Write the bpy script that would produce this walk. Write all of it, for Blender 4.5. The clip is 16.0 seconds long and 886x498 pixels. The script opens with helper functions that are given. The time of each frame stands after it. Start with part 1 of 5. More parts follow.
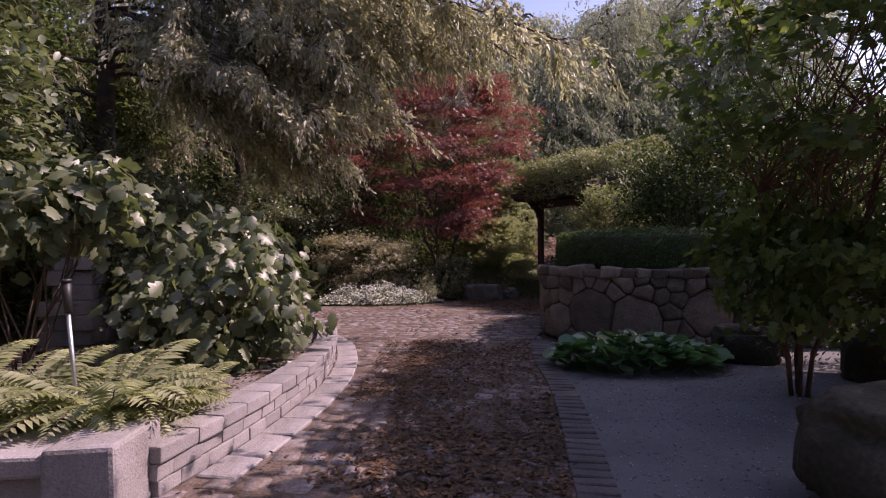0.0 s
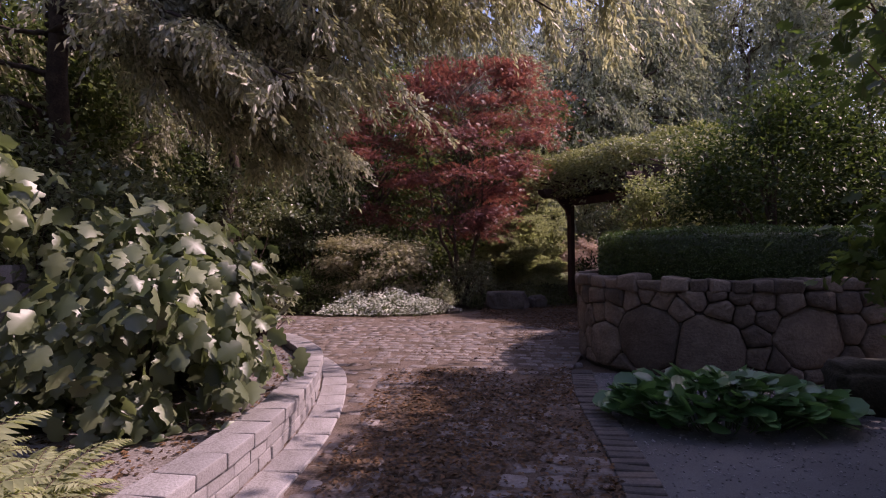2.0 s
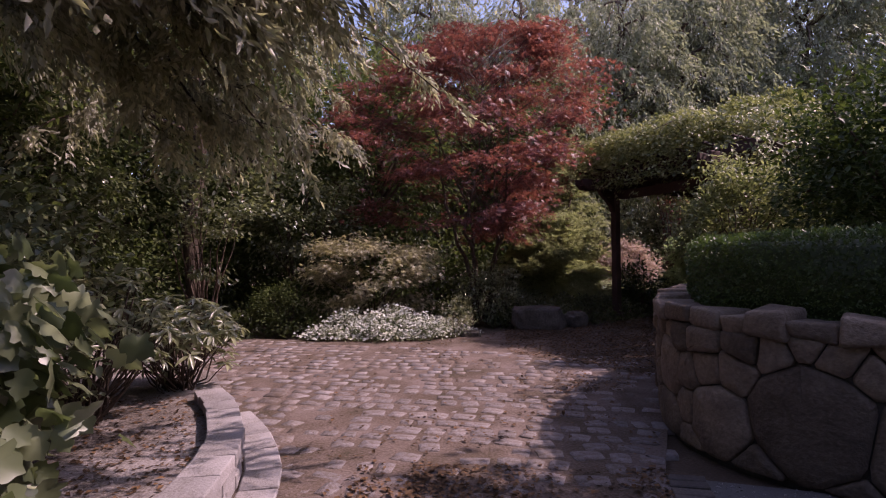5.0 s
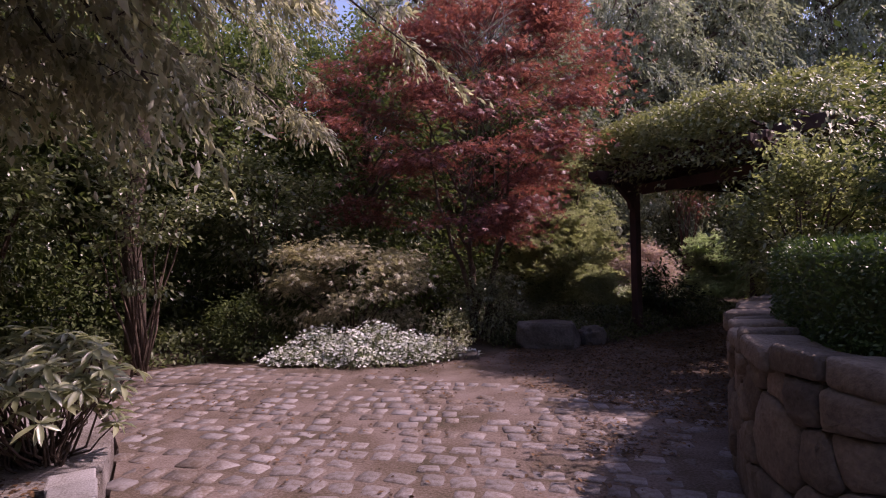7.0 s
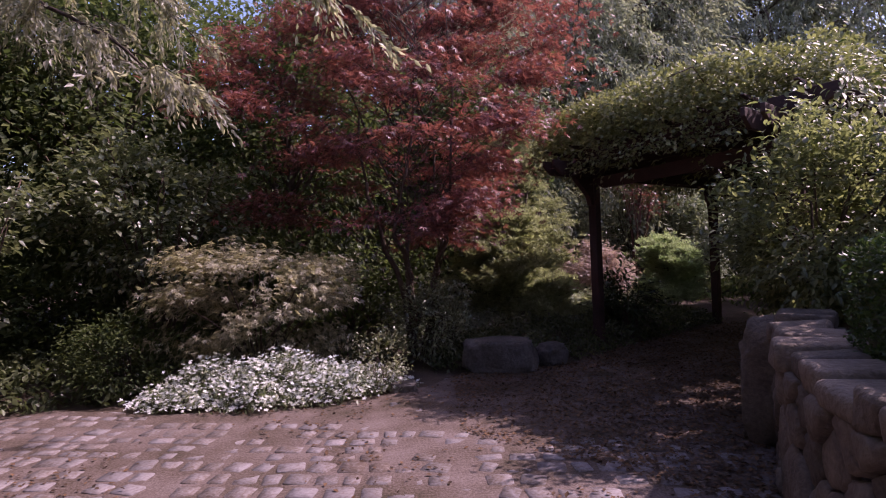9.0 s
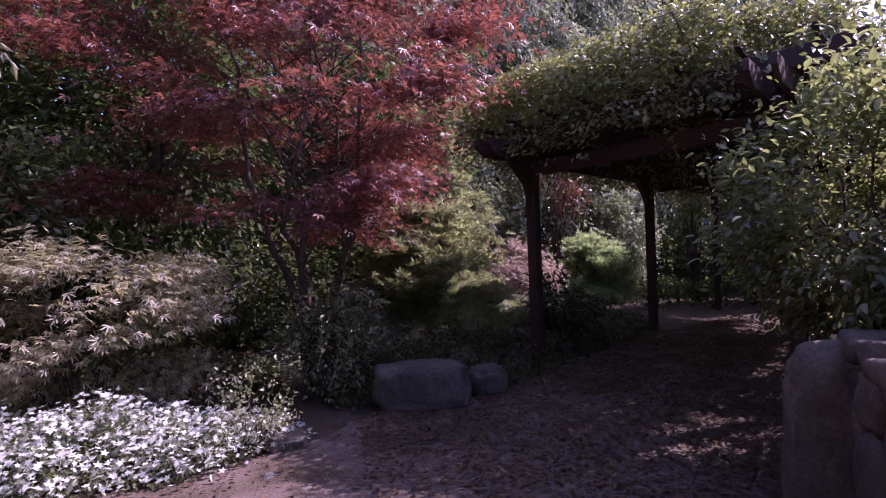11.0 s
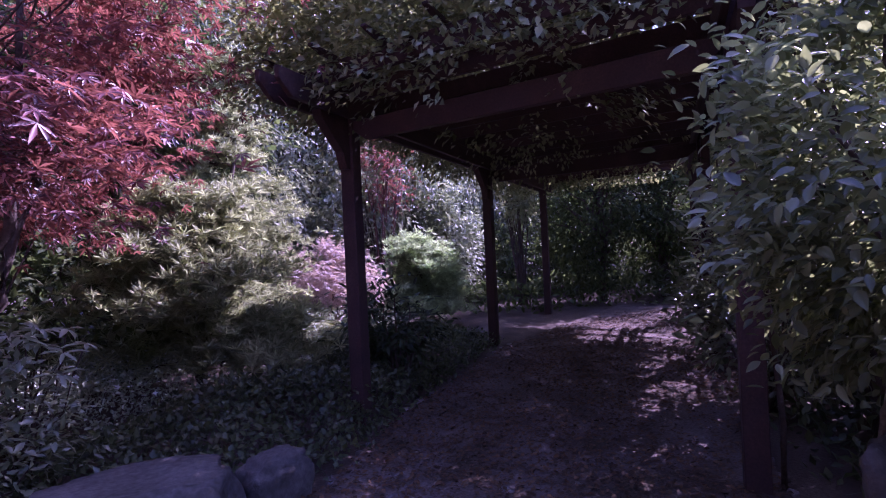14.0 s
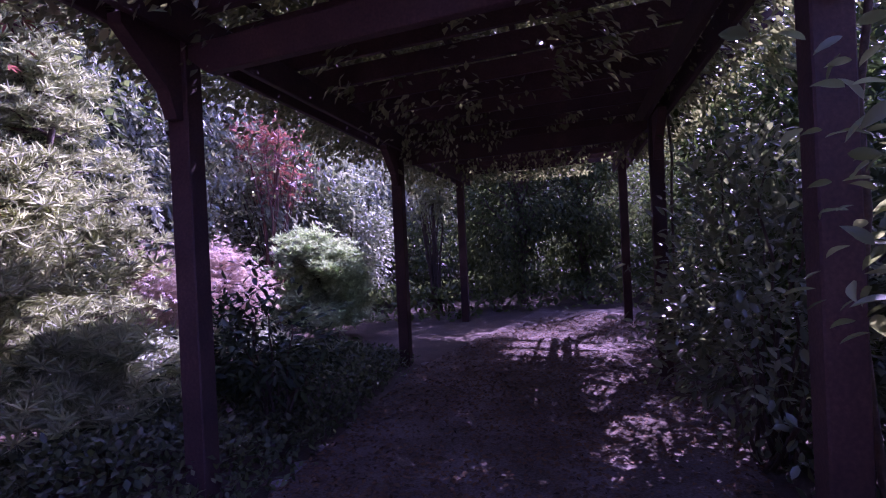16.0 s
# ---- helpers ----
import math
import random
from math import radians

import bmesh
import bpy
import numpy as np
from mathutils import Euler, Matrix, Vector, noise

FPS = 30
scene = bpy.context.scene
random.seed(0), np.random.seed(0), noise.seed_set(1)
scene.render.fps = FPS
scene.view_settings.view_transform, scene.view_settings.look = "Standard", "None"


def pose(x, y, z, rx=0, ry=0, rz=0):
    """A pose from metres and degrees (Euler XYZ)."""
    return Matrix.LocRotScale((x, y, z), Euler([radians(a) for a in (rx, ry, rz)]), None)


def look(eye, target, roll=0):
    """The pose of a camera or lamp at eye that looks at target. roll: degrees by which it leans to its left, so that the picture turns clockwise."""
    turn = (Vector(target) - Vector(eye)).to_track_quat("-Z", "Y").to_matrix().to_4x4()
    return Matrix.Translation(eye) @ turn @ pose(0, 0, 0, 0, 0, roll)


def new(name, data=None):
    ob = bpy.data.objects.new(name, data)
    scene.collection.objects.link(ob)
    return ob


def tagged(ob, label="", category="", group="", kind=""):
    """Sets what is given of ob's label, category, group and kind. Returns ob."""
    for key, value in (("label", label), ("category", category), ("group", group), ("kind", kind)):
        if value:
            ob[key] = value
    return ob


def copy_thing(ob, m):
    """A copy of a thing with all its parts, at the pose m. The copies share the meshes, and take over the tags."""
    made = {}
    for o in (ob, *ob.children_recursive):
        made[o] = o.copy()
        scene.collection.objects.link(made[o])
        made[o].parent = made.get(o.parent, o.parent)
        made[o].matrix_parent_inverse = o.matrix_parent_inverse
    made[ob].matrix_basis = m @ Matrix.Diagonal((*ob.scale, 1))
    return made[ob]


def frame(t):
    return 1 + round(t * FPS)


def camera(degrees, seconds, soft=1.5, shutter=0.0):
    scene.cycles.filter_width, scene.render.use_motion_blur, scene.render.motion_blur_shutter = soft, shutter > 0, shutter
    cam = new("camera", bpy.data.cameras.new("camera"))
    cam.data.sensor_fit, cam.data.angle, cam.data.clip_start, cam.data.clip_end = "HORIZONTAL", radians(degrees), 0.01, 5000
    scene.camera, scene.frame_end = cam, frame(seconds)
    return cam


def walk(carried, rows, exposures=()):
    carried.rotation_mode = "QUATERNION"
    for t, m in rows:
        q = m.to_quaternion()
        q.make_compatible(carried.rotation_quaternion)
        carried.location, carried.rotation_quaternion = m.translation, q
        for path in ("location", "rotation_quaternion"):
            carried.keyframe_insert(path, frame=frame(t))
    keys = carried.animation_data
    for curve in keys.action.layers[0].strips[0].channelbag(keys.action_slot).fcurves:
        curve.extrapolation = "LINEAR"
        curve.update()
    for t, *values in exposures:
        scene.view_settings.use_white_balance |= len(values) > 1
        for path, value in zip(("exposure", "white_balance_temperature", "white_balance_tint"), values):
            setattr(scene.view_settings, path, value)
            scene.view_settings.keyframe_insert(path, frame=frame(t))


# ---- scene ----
cam = camera(79.8, 16.0, 1.1)
PATH = [
    (0, (-0.028, 0.084, 1.374), (-0.031, 2.084, 1.388), -0.4),
    (0.5, (0.002, 0.503, 1.368), (-0.018, 2.503, 1.382), -0.6),
    (1, (0.039, 0.911, 1.394), (0.004, 2.91, 1.41), -0.7),
    (1.5, (0.047, 1.338, 1.404), (-0.014, 3.337, 1.418), -0.7),
    (2, (0.048, 1.766, 1.451), (-0.035, 3.764, 1.466), -0.6),
    (2.5, (0.077, 2.202, 1.454), (-0.018, 4.199, 1.468), -0.6),
    (3, (0.116, 2.635, 1.482), (-0.01, 4.631, 1.5), -0.6),
    (3.2, (0.118, 2.814, 1.478), (-0.026, 4.809, 1.496), -0.6),
    (5.3, (0.085, 4.684, 1.616), (-0.089, 6.676, 1.628), -1.1),
    (5.5, (0.1, 4.858, 1.62), (-0.083, 6.85, 1.637), -1.3),
    (6, (0.092, 5.262, 1.659), (-0.094, 7.253, 1.677), -1.3),
    (6.5, (0.092, 5.686, 1.659), (-0.09, 7.678, 1.675), -1.2),
    (7, (0.086, 6.137, 1.681), (-0.076, 8.13, 1.696), -1.3),
    (7.5, (0.068, 6.573, 1.687), (-0.065, 8.568, 1.702), -1.4),
    (8, (0.073, 6.983, 1.713), (0.004, 8.982, 1.728), -1.6),
    (8.5, (0.113, 7.443, 1.691), (0.116, 9.443, 1.71), -1.9),
    (8.7, (0.126, 7.584, 1.699), (0.148, 9.584, 1.72), -2.0),
    (10.8, (0.216, 9.478, 1.676), (0.565, 11.447, 1.689), -1.8),
    (11, (0.257, 9.653, 1.661), (0.642, 11.616, 1.679), -2.0),
    (11.5, (0.352, 10.088, 1.664), (0.835, 12.029, 1.68), -2.2),
    (12, (0.464, 10.479, 1.659), (1.069, 12.385, 1.674), -2.3),
    (12.5, (0.607, 10.887, 1.661), (1.332, 12.751, 1.671), -2.4),
    (13, (0.749, 11.268, 1.673), (1.573, 13.091, 1.678), -2.4),
    (13.5, (0.911, 11.662, 1.669), (1.836, 13.436, 1.673), -2.6),
    (14, (1.102, 12.056, 1.638), (2.134, 13.769, 1.641), -2.7),
    (14.5, (1.318, 12.441, 1.629), (2.445, 14.093, 1.628), -2.8),
    (15, (1.531, 12.847, 1.621), (2.728, 14.45, 1.617), -2.6),
    (15.5, (1.717, 13.118, 1.639), (2.969, 14.678, 1.631), -2.6),
    (16, (2.074, 13.417, 1.604), (3.38, 14.931, 1.594), -2.7),
]
EXPOSURES = [(0.0, 0.68, 6950, 46), (3.0, 0.64, 6950, 46), (8.5, 0.72, 6500, 50), (11.0, 1.2, 5800, 62), (12.5, 1.65, 5250, 70), (16.0, 2.05, 5000, 90)]
walk(cam, [(t, look(eye, target, roll)) for t, eye, target, roll in PATH], EXPOSURES)

# ---- light ----
SUN_AZ, SUN_EL = 81.0, 48.0          # degrees from +y towards +x, and above the horizon
world = bpy.data.worlds.new("sky")
scene.world = world
world.use_nodes = True
sky = world.node_tree.nodes.new("ShaderNodeTexSky")
sky.sky_type, sky.sun_disc = "NISHITA", False
sky.sun_elevation, sky.sun_rotation = radians(SUN_EL), radians(SUN_AZ)
background = world.node_tree.nodes["Background"]
background.inputs["Strength"].default_value = 0.15
world.node_tree.links.new(sky.outputs[0], background.inputs["Color"])
sun = new("sun", bpy.data.lights.new("sun", "SUN"))
sun.data.energy, sun.data.angle, sun.data.color = 3.7, radians(0.5), (1.0, 0.94, 0.86)
to_sun = Vector((math.sin(radians(SUN_AZ)) * math.cos(radians(SUN_EL)), math.cos(radians(SUN_AZ)) * math.cos(radians(SUN_EL)), math.sin(radians(SUN_EL))))
sun.matrix_world = look(to_sun * 60, (0, 0, 0))

rng = np.random.default_rng(7)


# ---- materials ----
def material(name):
    m = bpy.data.materials.new(name)
    m.use_nodes = True
    return m, m.node_tree.nodes, m.node_tree.links, m.node_tree.nodes["Principled BSDF"]


def ramp(nodes, stops):
    r = nodes.new("ShaderNodeValToRGB")
    while len(r.color_ramp.elements) < len(stops):
        r.color_ramp.elements.new(0.5)
    for e, (p, c) in zip(r.color_ramp.elements, stops):
        e.position, e.color = p, (*c, 1)
    return r


def noise_tex(nodes, links, scale, detail=4, space="Object", rough=0.55):
    co = nodes.new("ShaderNodeTexCoord")
    n = nodes.new("ShaderNodeTexNoise")
    n.inputs["Scale"].default_value, n.inputs["Detail"].default_value, n.inputs["Roughness"].default_value = scale, detail, rough
    links.new(co.outputs[space], n.inputs["Vector"])
    return n


def leaf_mat(name, c1, c2, rough=0.45, trans=0.35, glow=1.6, spec=0.5, wax=0.0):
    """Leaves: colour from leaf to leaf, a slow drift through the crown, light passing through the blade."""
    m, nodes, links, bsdf = material(name)
    geo = nodes.new("ShaderNodeNewGeometry")
    r = ramp(nodes, [(0.0, c1), (1.0, c2)])
    links.new(geo.outputs["Random Per Island"], r.inputs[0])
    n = noise_tex(nodes, links, 1.7, 3)
    mul = nodes.new("ShaderNodeMix")
    mul.data_type, mul.blend_type = "RGBA", "MULTIPLY"
    mul.inputs[0].default_value = 0.6
    tint = ramp(nodes, [(0.3, (0.62, 0.62, 0.6)), (0.7, (1.25, 1.2, 1.1))])
    links.new(n.outputs["Fac"], tint.inputs[0])
    links.new(r.outputs[0], mul.inputs[6])
    links.new(tint.outputs[0], mul.inputs[7])
    links.new(mul.outputs[2], bsdf.inputs["Base Color"])
    bsdf.inputs["Roughness"].default_value = rough
    bsdf.inputs["Specular IOR Level"].default_value = spec
    bsdf.inputs["Coat Weight"].default_value, bsdf.inputs["Coat Roughness"].default_value, bsdf.inputs["Coat IOR"].default_value = wax, 0.42, 1.7
    tr = nodes.new("ShaderNodeBsdfTranslucent")
    gain = nodes.new("ShaderNodeMix")
    gain.data_type, gain.blend_type = "RGBA", "MULTIPLY"
    gain.inputs[0].default_value = 1.0
    gain.inputs[7].default_value = (glow, glow * 1.05, glow * 0.7, 1)
    links.new(mul.outputs[2], gain.inputs[6])
    links.new(gain.outputs[2], tr.inputs["Color"])
    mix = nodes.new("ShaderNodeMixShader")
    mix.inputs[0].default_value = trans
    links.new(bsdf.outputs[0], mix.inputs[1])
    links.new(tr.outputs[0], mix.inputs[2])
    links.new(mix.outputs[0], nodes["Material Output"].inputs["Surface"])
    return m


def rough_mat(name, stops, scale, fine=60.0, bump=0.4, rough=0.85, per_piece=0.0, dist=0.01, island=False):
    """Stone, soil, bark, wood: patches, fine grain, relief; per_piece varies brightness from piece to piece."""
    m, nodes, links, bsdf = material(name)
    a = noise_tex(nodes, links, scale, 5)
    b = noise_tex(nodes, links, fine, 4)
    add = nodes.new("ShaderNodeMath")
    add.operation = "MULTIPLY_ADD"
    add.inputs[1].default_value = 0.45
    links.new(b.outputs["Fac"], add.inputs[0])
    half = nodes.new("ShaderNodeMath")
    half.operation = "MULTIPLY"
    half.inputs[1].default_value = 0.55
    links.new(a.outputs["Fac"], half.inputs[0])
    links.new(half.outputs[0], add.inputs[2])
    r = ramp(nodes, stops)
    links.new(add.outputs[0], r.inputs[0])
    col = r.outputs[0]
    if per_piece:
        info = nodes.new("ShaderNodeNewGeometry" if island else "ShaderNodeObjectInfo")
        mp = nodes.new("ShaderNodeMapRange")
        mp.inputs["To Min"].default_value, mp.inputs["To Max"].default_value = 1 - per_piece, 1 + per_piece
        links.new(info.outputs["Random Per Island" if island else "Random"], mp.inputs["Value"])
        hsv = nodes.new("ShaderNodeHueSaturation")
        links.new(mp.outputs[0], hsv.inputs["Value"])
        links.new(col, hsv.inputs["Color"])
        col = hsv.outputs[0]
    links.new(col, bsdf.inputs["Base Color"])
    bsdf.inputs["Roughness"].default_value = rough
    bp = nodes.new("ShaderNodeBump")
    bp.inputs["Strength"].default_value, bp.inputs["Distance"].default_value = bump, dist
    links.new(add.outputs[0], bp.inputs["Height"])
    links.new(bp.outputs[0], bsdf.inputs["Normal"])
    return m


M_SOIL = rough_mat("soil", [(0.3, (0.036, 0.024, 0.017)), (0.55, (0.09, 0.06, 0.041)), (0.75, (0.192, 0.144, 0.108))], 2.2, 40, 0.9, 0.95, dist=0.03)
M_BED = rough_mat("sandy_bed_soil", [(0.36, (0.05, 0.036, 0.028)), (0.46, (0.13, 0.105, 0.092)), (0.56, (0.23, 0.2, 0.19)), (0.68, (0.3, 0.27, 0.265))], 1.6, 45, 0.9, 0.95, dist=0.03)
M_JOINT = rough_mat("joint_sand_and_moss", [(0.36, (0.04, 0.03, 0.014)), (0.45, (0.088, 0.06, 0.042)), (0.54, (0.138, 0.1, 0.084)), (0.66, (0.195, 0.152, 0.14))], 1.7, 45, 0.9, 0.95, dist=0.02)
M_COBBLE = rough_mat("cobble_granite", [(0.38, (0.1, 0.068, 0.05)), (0.46, (0.15, 0.118, 0.105)), (0.54, (0.2, 0.172, 0.17)), (0.68, (0.262, 0.236, 0.24))], 1.6, 38, 0.9, 0.9, 0.2)
M_COBBLE_REST = rough_mat("cobble_granite_joined", [(0.38, (0.1, 0.068, 0.05)), (0.46, (0.15, 0.118, 0.105)), (0.54, (0.2, 0.172, 0.17)), (0.68, (0.262, 0.236, 0.24))], 1.6, 38, 0.9, 0.9, 0.2, island=True)
M_KERB = rough_mat("kerb_brick", [(0.3, (0.048, 0.042, 0.04)), (0.55, (0.104, 0.088, 0.084)), (0.75, (0.176, 0.152, 0.144))], 5, 60, 0.5, 0.85, 0.3)
M_BLOCK = rough_mat("concrete_block", [(0.34, (0.13, 0.112, 0.098)), (0.45, (0.225, 0.205, 0.2)), (0.56, (0.285, 0.262, 0.262)), (0.7, (0.36, 0.335, 0.34))], 2.6, 70, 0.8, 0.92, 0.14, 0.014)
M_STONE = rough_mat("wall_stone", [(0.28, (0.068, 0.05, 0.038)), (0.5, (0.143, 0.107, 0.082)), (0.75, (0.245, 0.19, 0.147))], 5.0, 34, 1.0, 0.85, 0.38, 0.03)
M_MORTAR = rough_mat("wall_mortar", [(0.3, (0.04, 0.034, 0.03)), (0.7, (0.11, 0.095, 0.085))], 6, 60, 0.7, 0.95)
M_BOULDER = rough_mat("boulder", [(0.32, (0.045, 0.036, 0.028)), (0.5, (0.11, 0.092, 0.08)), (0.7, (0.2, 0.172, 0.155))], 2.6, 26, 0.8, 0.85, 0.1, 0.03)
# Darker green-brown tones than the grey boulder stone.
M_DARKROCK = rough_mat("dark_boulder", [(0.34, (0.016, 0.018, 0.008)), (0.5, (0.04, 0.034, 0.02)), (0.7, (0.09, 0.075, 0.058))], 3.0, 30, 0.8, 0.9, 0.1, 0.03)
M_GRAVEL = rough_mat("pea_gravel", [(0.3, (0.071, 0.069, 0.073)), (0.5, (0.125, 0.121, 0.125)), (0.72, (0.193, 0.184, 0.188))], 1.3, 95, 0.9, 0.9, dist=0.012)
M_PEBBLE = rough_mat("pebbles", [(0.3, (0.13, 0.125, 0.13)), (0.5, (0.24, 0.23, 0.235)), (0.72, (0.4, 0.38, 0.38))], 8.0, 80, 0.3, 0.85, 0.4, island=True)
M_BARK = rough_mat("bark", [(0.3, (0.045, 0.03, 0.022)), (0.55, (0.11, 0.075, 0.055)), (0.75, (0.2, 0.15, 0.115))], 5, 45, 0.9, 0.9, dist=0.02)
M_REDBARK = rough_mat("red_bark", [(0.3, (0.06, 0.028, 0.02)), (0.55, (0.15, 0.07, 0.045)), (0.75, (0.26, 0.15, 0.1))], 5, 45, 0.9, 0.9, dist=0.02)
# Bark copy in darker tones: the cedar trunks' shade is put into its colour.
M_SHADEDBARK = rough_mat("shaded_cedar_bark", [(0.34, (0.022, 0.015, 0.011)), (0.5, (0.055, 0.036, 0.026)), (0.68, (0.11, 0.08, 0.06))], 7, 50, 1.0, 0.95, dist=0.03)
M_WOOD = rough_mat("stained_timber", [(0.3, (0.035, 0.018, 0.016)), (0.55, (0.075, 0.036, 0.03)), (0.75, (0.13, 0.065, 0.05))], 2.5, 55, 0.5, 0.75, 0.15)
M_STEEL, _n, _l, _b = material("brushed_metal")
_b.inputs["Metallic"].default_value, _b.inputs["Roughness"].default_value, _b.inputs["Base Color"].default_value = 0.9, 0.4, (0.5, 0.5, 0.5, 1)
M_BLACK, _n, _l, _b = material("black_lamp_cap")
_b.inputs["Roughness"].default_value, _b.inputs["Base Color"].default_value = 0.5, (0.02, 0.02, 0.022, 1)

L_CEDAR = leaf_mat("cedar_sprays", (0.18, 0.178, 0.118), (0.47, 0.45, 0.375), 0.45, 0.52, 1.5, wax=0.45)
L_FAR = leaf_mat("far_conifer", (0.16, 0.18, 0.135), (0.36, 0.38, 0.31), 0.55, 0.4)
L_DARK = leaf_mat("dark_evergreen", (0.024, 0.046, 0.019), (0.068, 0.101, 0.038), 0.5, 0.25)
L_LAUREL = leaf_mat("tall_laurel_leaves", (0.026, 0.05, 0.015), (0.085, 0.12, 0.036), 0.5, 0.3, spec=0.3)
L_WOODS = leaf_mat("woodland_leaves", (0.05, 0.075, 0.03), (0.13, 0.16, 0.065), 0.6, 0.4, spec=0.25)
L_MAPLE = leaf_mat("red_maple_leaves", (0.1, 0.03, 0.032), (0.4, 0.14, 0.135), 0.42, 0.4, 1.3, 0.5, wax=0.3)
L_HYDRA = leaf_mat("hydrangea_leaves", (0.05, 0.075, 0.03), (0.205, 0.235, 0.135), 0.44, 0.36, spec=0.6, wax=0.4)
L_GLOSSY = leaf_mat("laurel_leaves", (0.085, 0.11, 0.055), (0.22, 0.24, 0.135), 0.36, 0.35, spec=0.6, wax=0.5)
L_RHODO = leaf_mat("rhododendron_leaves", (0.15, 0.17, 0.085), (0.33, 0.34, 0.21), 0.36, 0.28, spec=0.8, wax=0.7)
L_VINE = leaf_mat("vine_leaves", (0.11, 0.13, 0.045), (0.34, 0.35, 0.18), 0.48, 0.3, spec=0.4, wax=0.25)
L_CLIMBER = leaf_mat("climber_leaves", (0.1, 0.12, 0.05), (0.3, 0.32, 0.17), 0.46, 0.45, spec=0.45, wax=0.35)
L_HEDGE = leaf_mat("boxwood_leaves", (0.041, 0.081, 0.024), (0.095, 0.149, 0.047), 0.4, 0.25)
L_LACE = leaf_mat("laceleaf_leaves", (0.22, 0.2, 0.125), (0.48, 0.44, 0.35), 0.45, 0.45, spec=0.6, wax=0.3)
L_PINE = leaf_mat("pine_needles", (0.24, 0.26, 0.16), (0.43, 0.45, 0.31), 0.5, 0.55, 1.7)
L_BLUE = leaf_mat("blue_green_needles", (0.23, 0.29, 0.19), (0.42, 0.48, 0.35), 0.5, 0.6, 2.0)
L_PINK = leaf_mat("pink_foliage", (0.4, 0.27, 0.28), (0.6, 0.48, 0.48), 0.5, 0.4, 1.1)
L_FERN = leaf_mat("fern_fronds", (0.18, 0.2, 0.105), (0.36, 0.38, 0.235), 0.45, 0.4)
L_BERG = leaf_mat("bergenia_leaves", (0.05, 0.14, 0.05), (0.11, 0.25, 0.095), 0.3, 0.25, spec=0.8)
L_COVER = leaf_mat("ground_cover_leaves", (0.05, 0.066, 0.03), (0.13, 0.15, 0.07), 0.45, 0.33)
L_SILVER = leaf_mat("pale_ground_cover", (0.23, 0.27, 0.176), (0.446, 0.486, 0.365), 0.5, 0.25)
L_PETAL = leaf_mat("white_petals", (0.78, 0.8, 0.84), (0.88, 0.89, 0.92), 0.6, 0.4, 1.0)
L_LITTER = leaf_mat("fallen_leaves", (0.036, 0.02, 0.01), (0.17, 0.09, 0.042), 0.8, 0.1)
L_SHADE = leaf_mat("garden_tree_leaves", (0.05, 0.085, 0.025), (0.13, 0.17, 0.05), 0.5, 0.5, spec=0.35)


# ---- mesh helpers ----
def mesh_np(name, V, F, mat, parent=None, smooth=False):
    """One mesh object from an array of corners and an array of triangles."""
    V, F = np.asarray(V, np.float32).reshape(-1, 3), np.asarray(F, np.int32).reshape(-1, 3)
    me = bpy.data.meshes.new(name)
    me.vertices.add(len(V))
    me.vertices.foreach_set("co", V.ravel())
    me.loops.add(len(F) * 3)
    me.loops.foreach_set("vertex_index", F.ravel())
    me.polygons.add(len(F))
    me.polygons.foreach_set("loop_start", np.arange(0, len(F) * 3, 3, dtype=np.int32))
    me.update(calc_edges=True)
    me.materials.append(mat)
    if smooth:
        me.polygons.foreach_set("use_smooth", np.ones(len(F), bool))
    ob = new(name, me)
    ob.parent = parent
    return ob


def part(name, bm, mat, parent=None, label="", smooth=False):
    me = bpy.data.meshes.new(name)
    bm.to_mesh(me)
    bm.free()
    me.materials.append(mat)
    if smooth:
        me.polygons.foreach_set("use_smooth", np.ones(len(me.polygons), bool))
    ob = new(name, me)
    ob.parent = parent
    if label:
        tagged(ob, label)
    return ob


def thing(name, label, category, group="", at=(0, 0, 0), kind=""):
    ob = new(name)
    ob.location = at
    return tagged(ob, label, category, group, kind)


def fan(outline, centre):
    k = len(outline)
    return np.array([*outline, centre], float), np.array([(k, i, (i + 1) % k) for i in range(k)])


LENS = (np.array([(0, 0, 0), (0.45, -0.5, 0.07), (1, 0, -0.1), (0.45, 0.5, 0.07)], float), np.array([(0, 1, 2), (0, 2, 3)]))
OVAL = fan([(0, 0, 0), (0.28, -0.4, 0.05), (0.68, -0.4, 0.02), (1, 0, -0.14), (0.68, 0.4, 0.02), (0.28, 0.4, 0.05)], (0.5, 0, -0.02))
OVATE = fan([(0, 0, 0), (0.1, -0.22, 0.03), (0.26, -0.4, 0.06), (0.45, -0.44, 0.06), (0.66, -0.34, 0.03), (0.85, -0.17, -0.05), (1, 0, -0.16), (0.85, 0.17, -0.05), (0.66, 0.34, 0.03), (0.45, 0.44, 0.06), (0.26, 0.4, 0.06), (0.1, 0.22, 0.03)], (0.48, 0, -0.035))
LOBED = fan([(0, 0, 0), (0.12, -0.36, 0.03), (0.34, -0.24, 0), (0.42, -0.62, 0.02), (0.62, -0.24, -0.02), (0.74, -0.34, -0.06), (1, 0, -0.2),
             (0.74, 0.34, -0.06), (0.62, 0.24, -0.02), (0.42, 0.62, 0.02), (0.34, 0.24, 0), (0.12, 0.36, 0.03)], (0.45, 0, -0.03))
_oak = [(0.05, 0.16), (0.18, 0.34), (0.3, 0.27), (0.36, 0.32), (0.46, 0.54), (0.57, 0.47), (0.61, 0.28), (0.7, 0.33), (0.79, 0.27), (0.87, 0.12)]
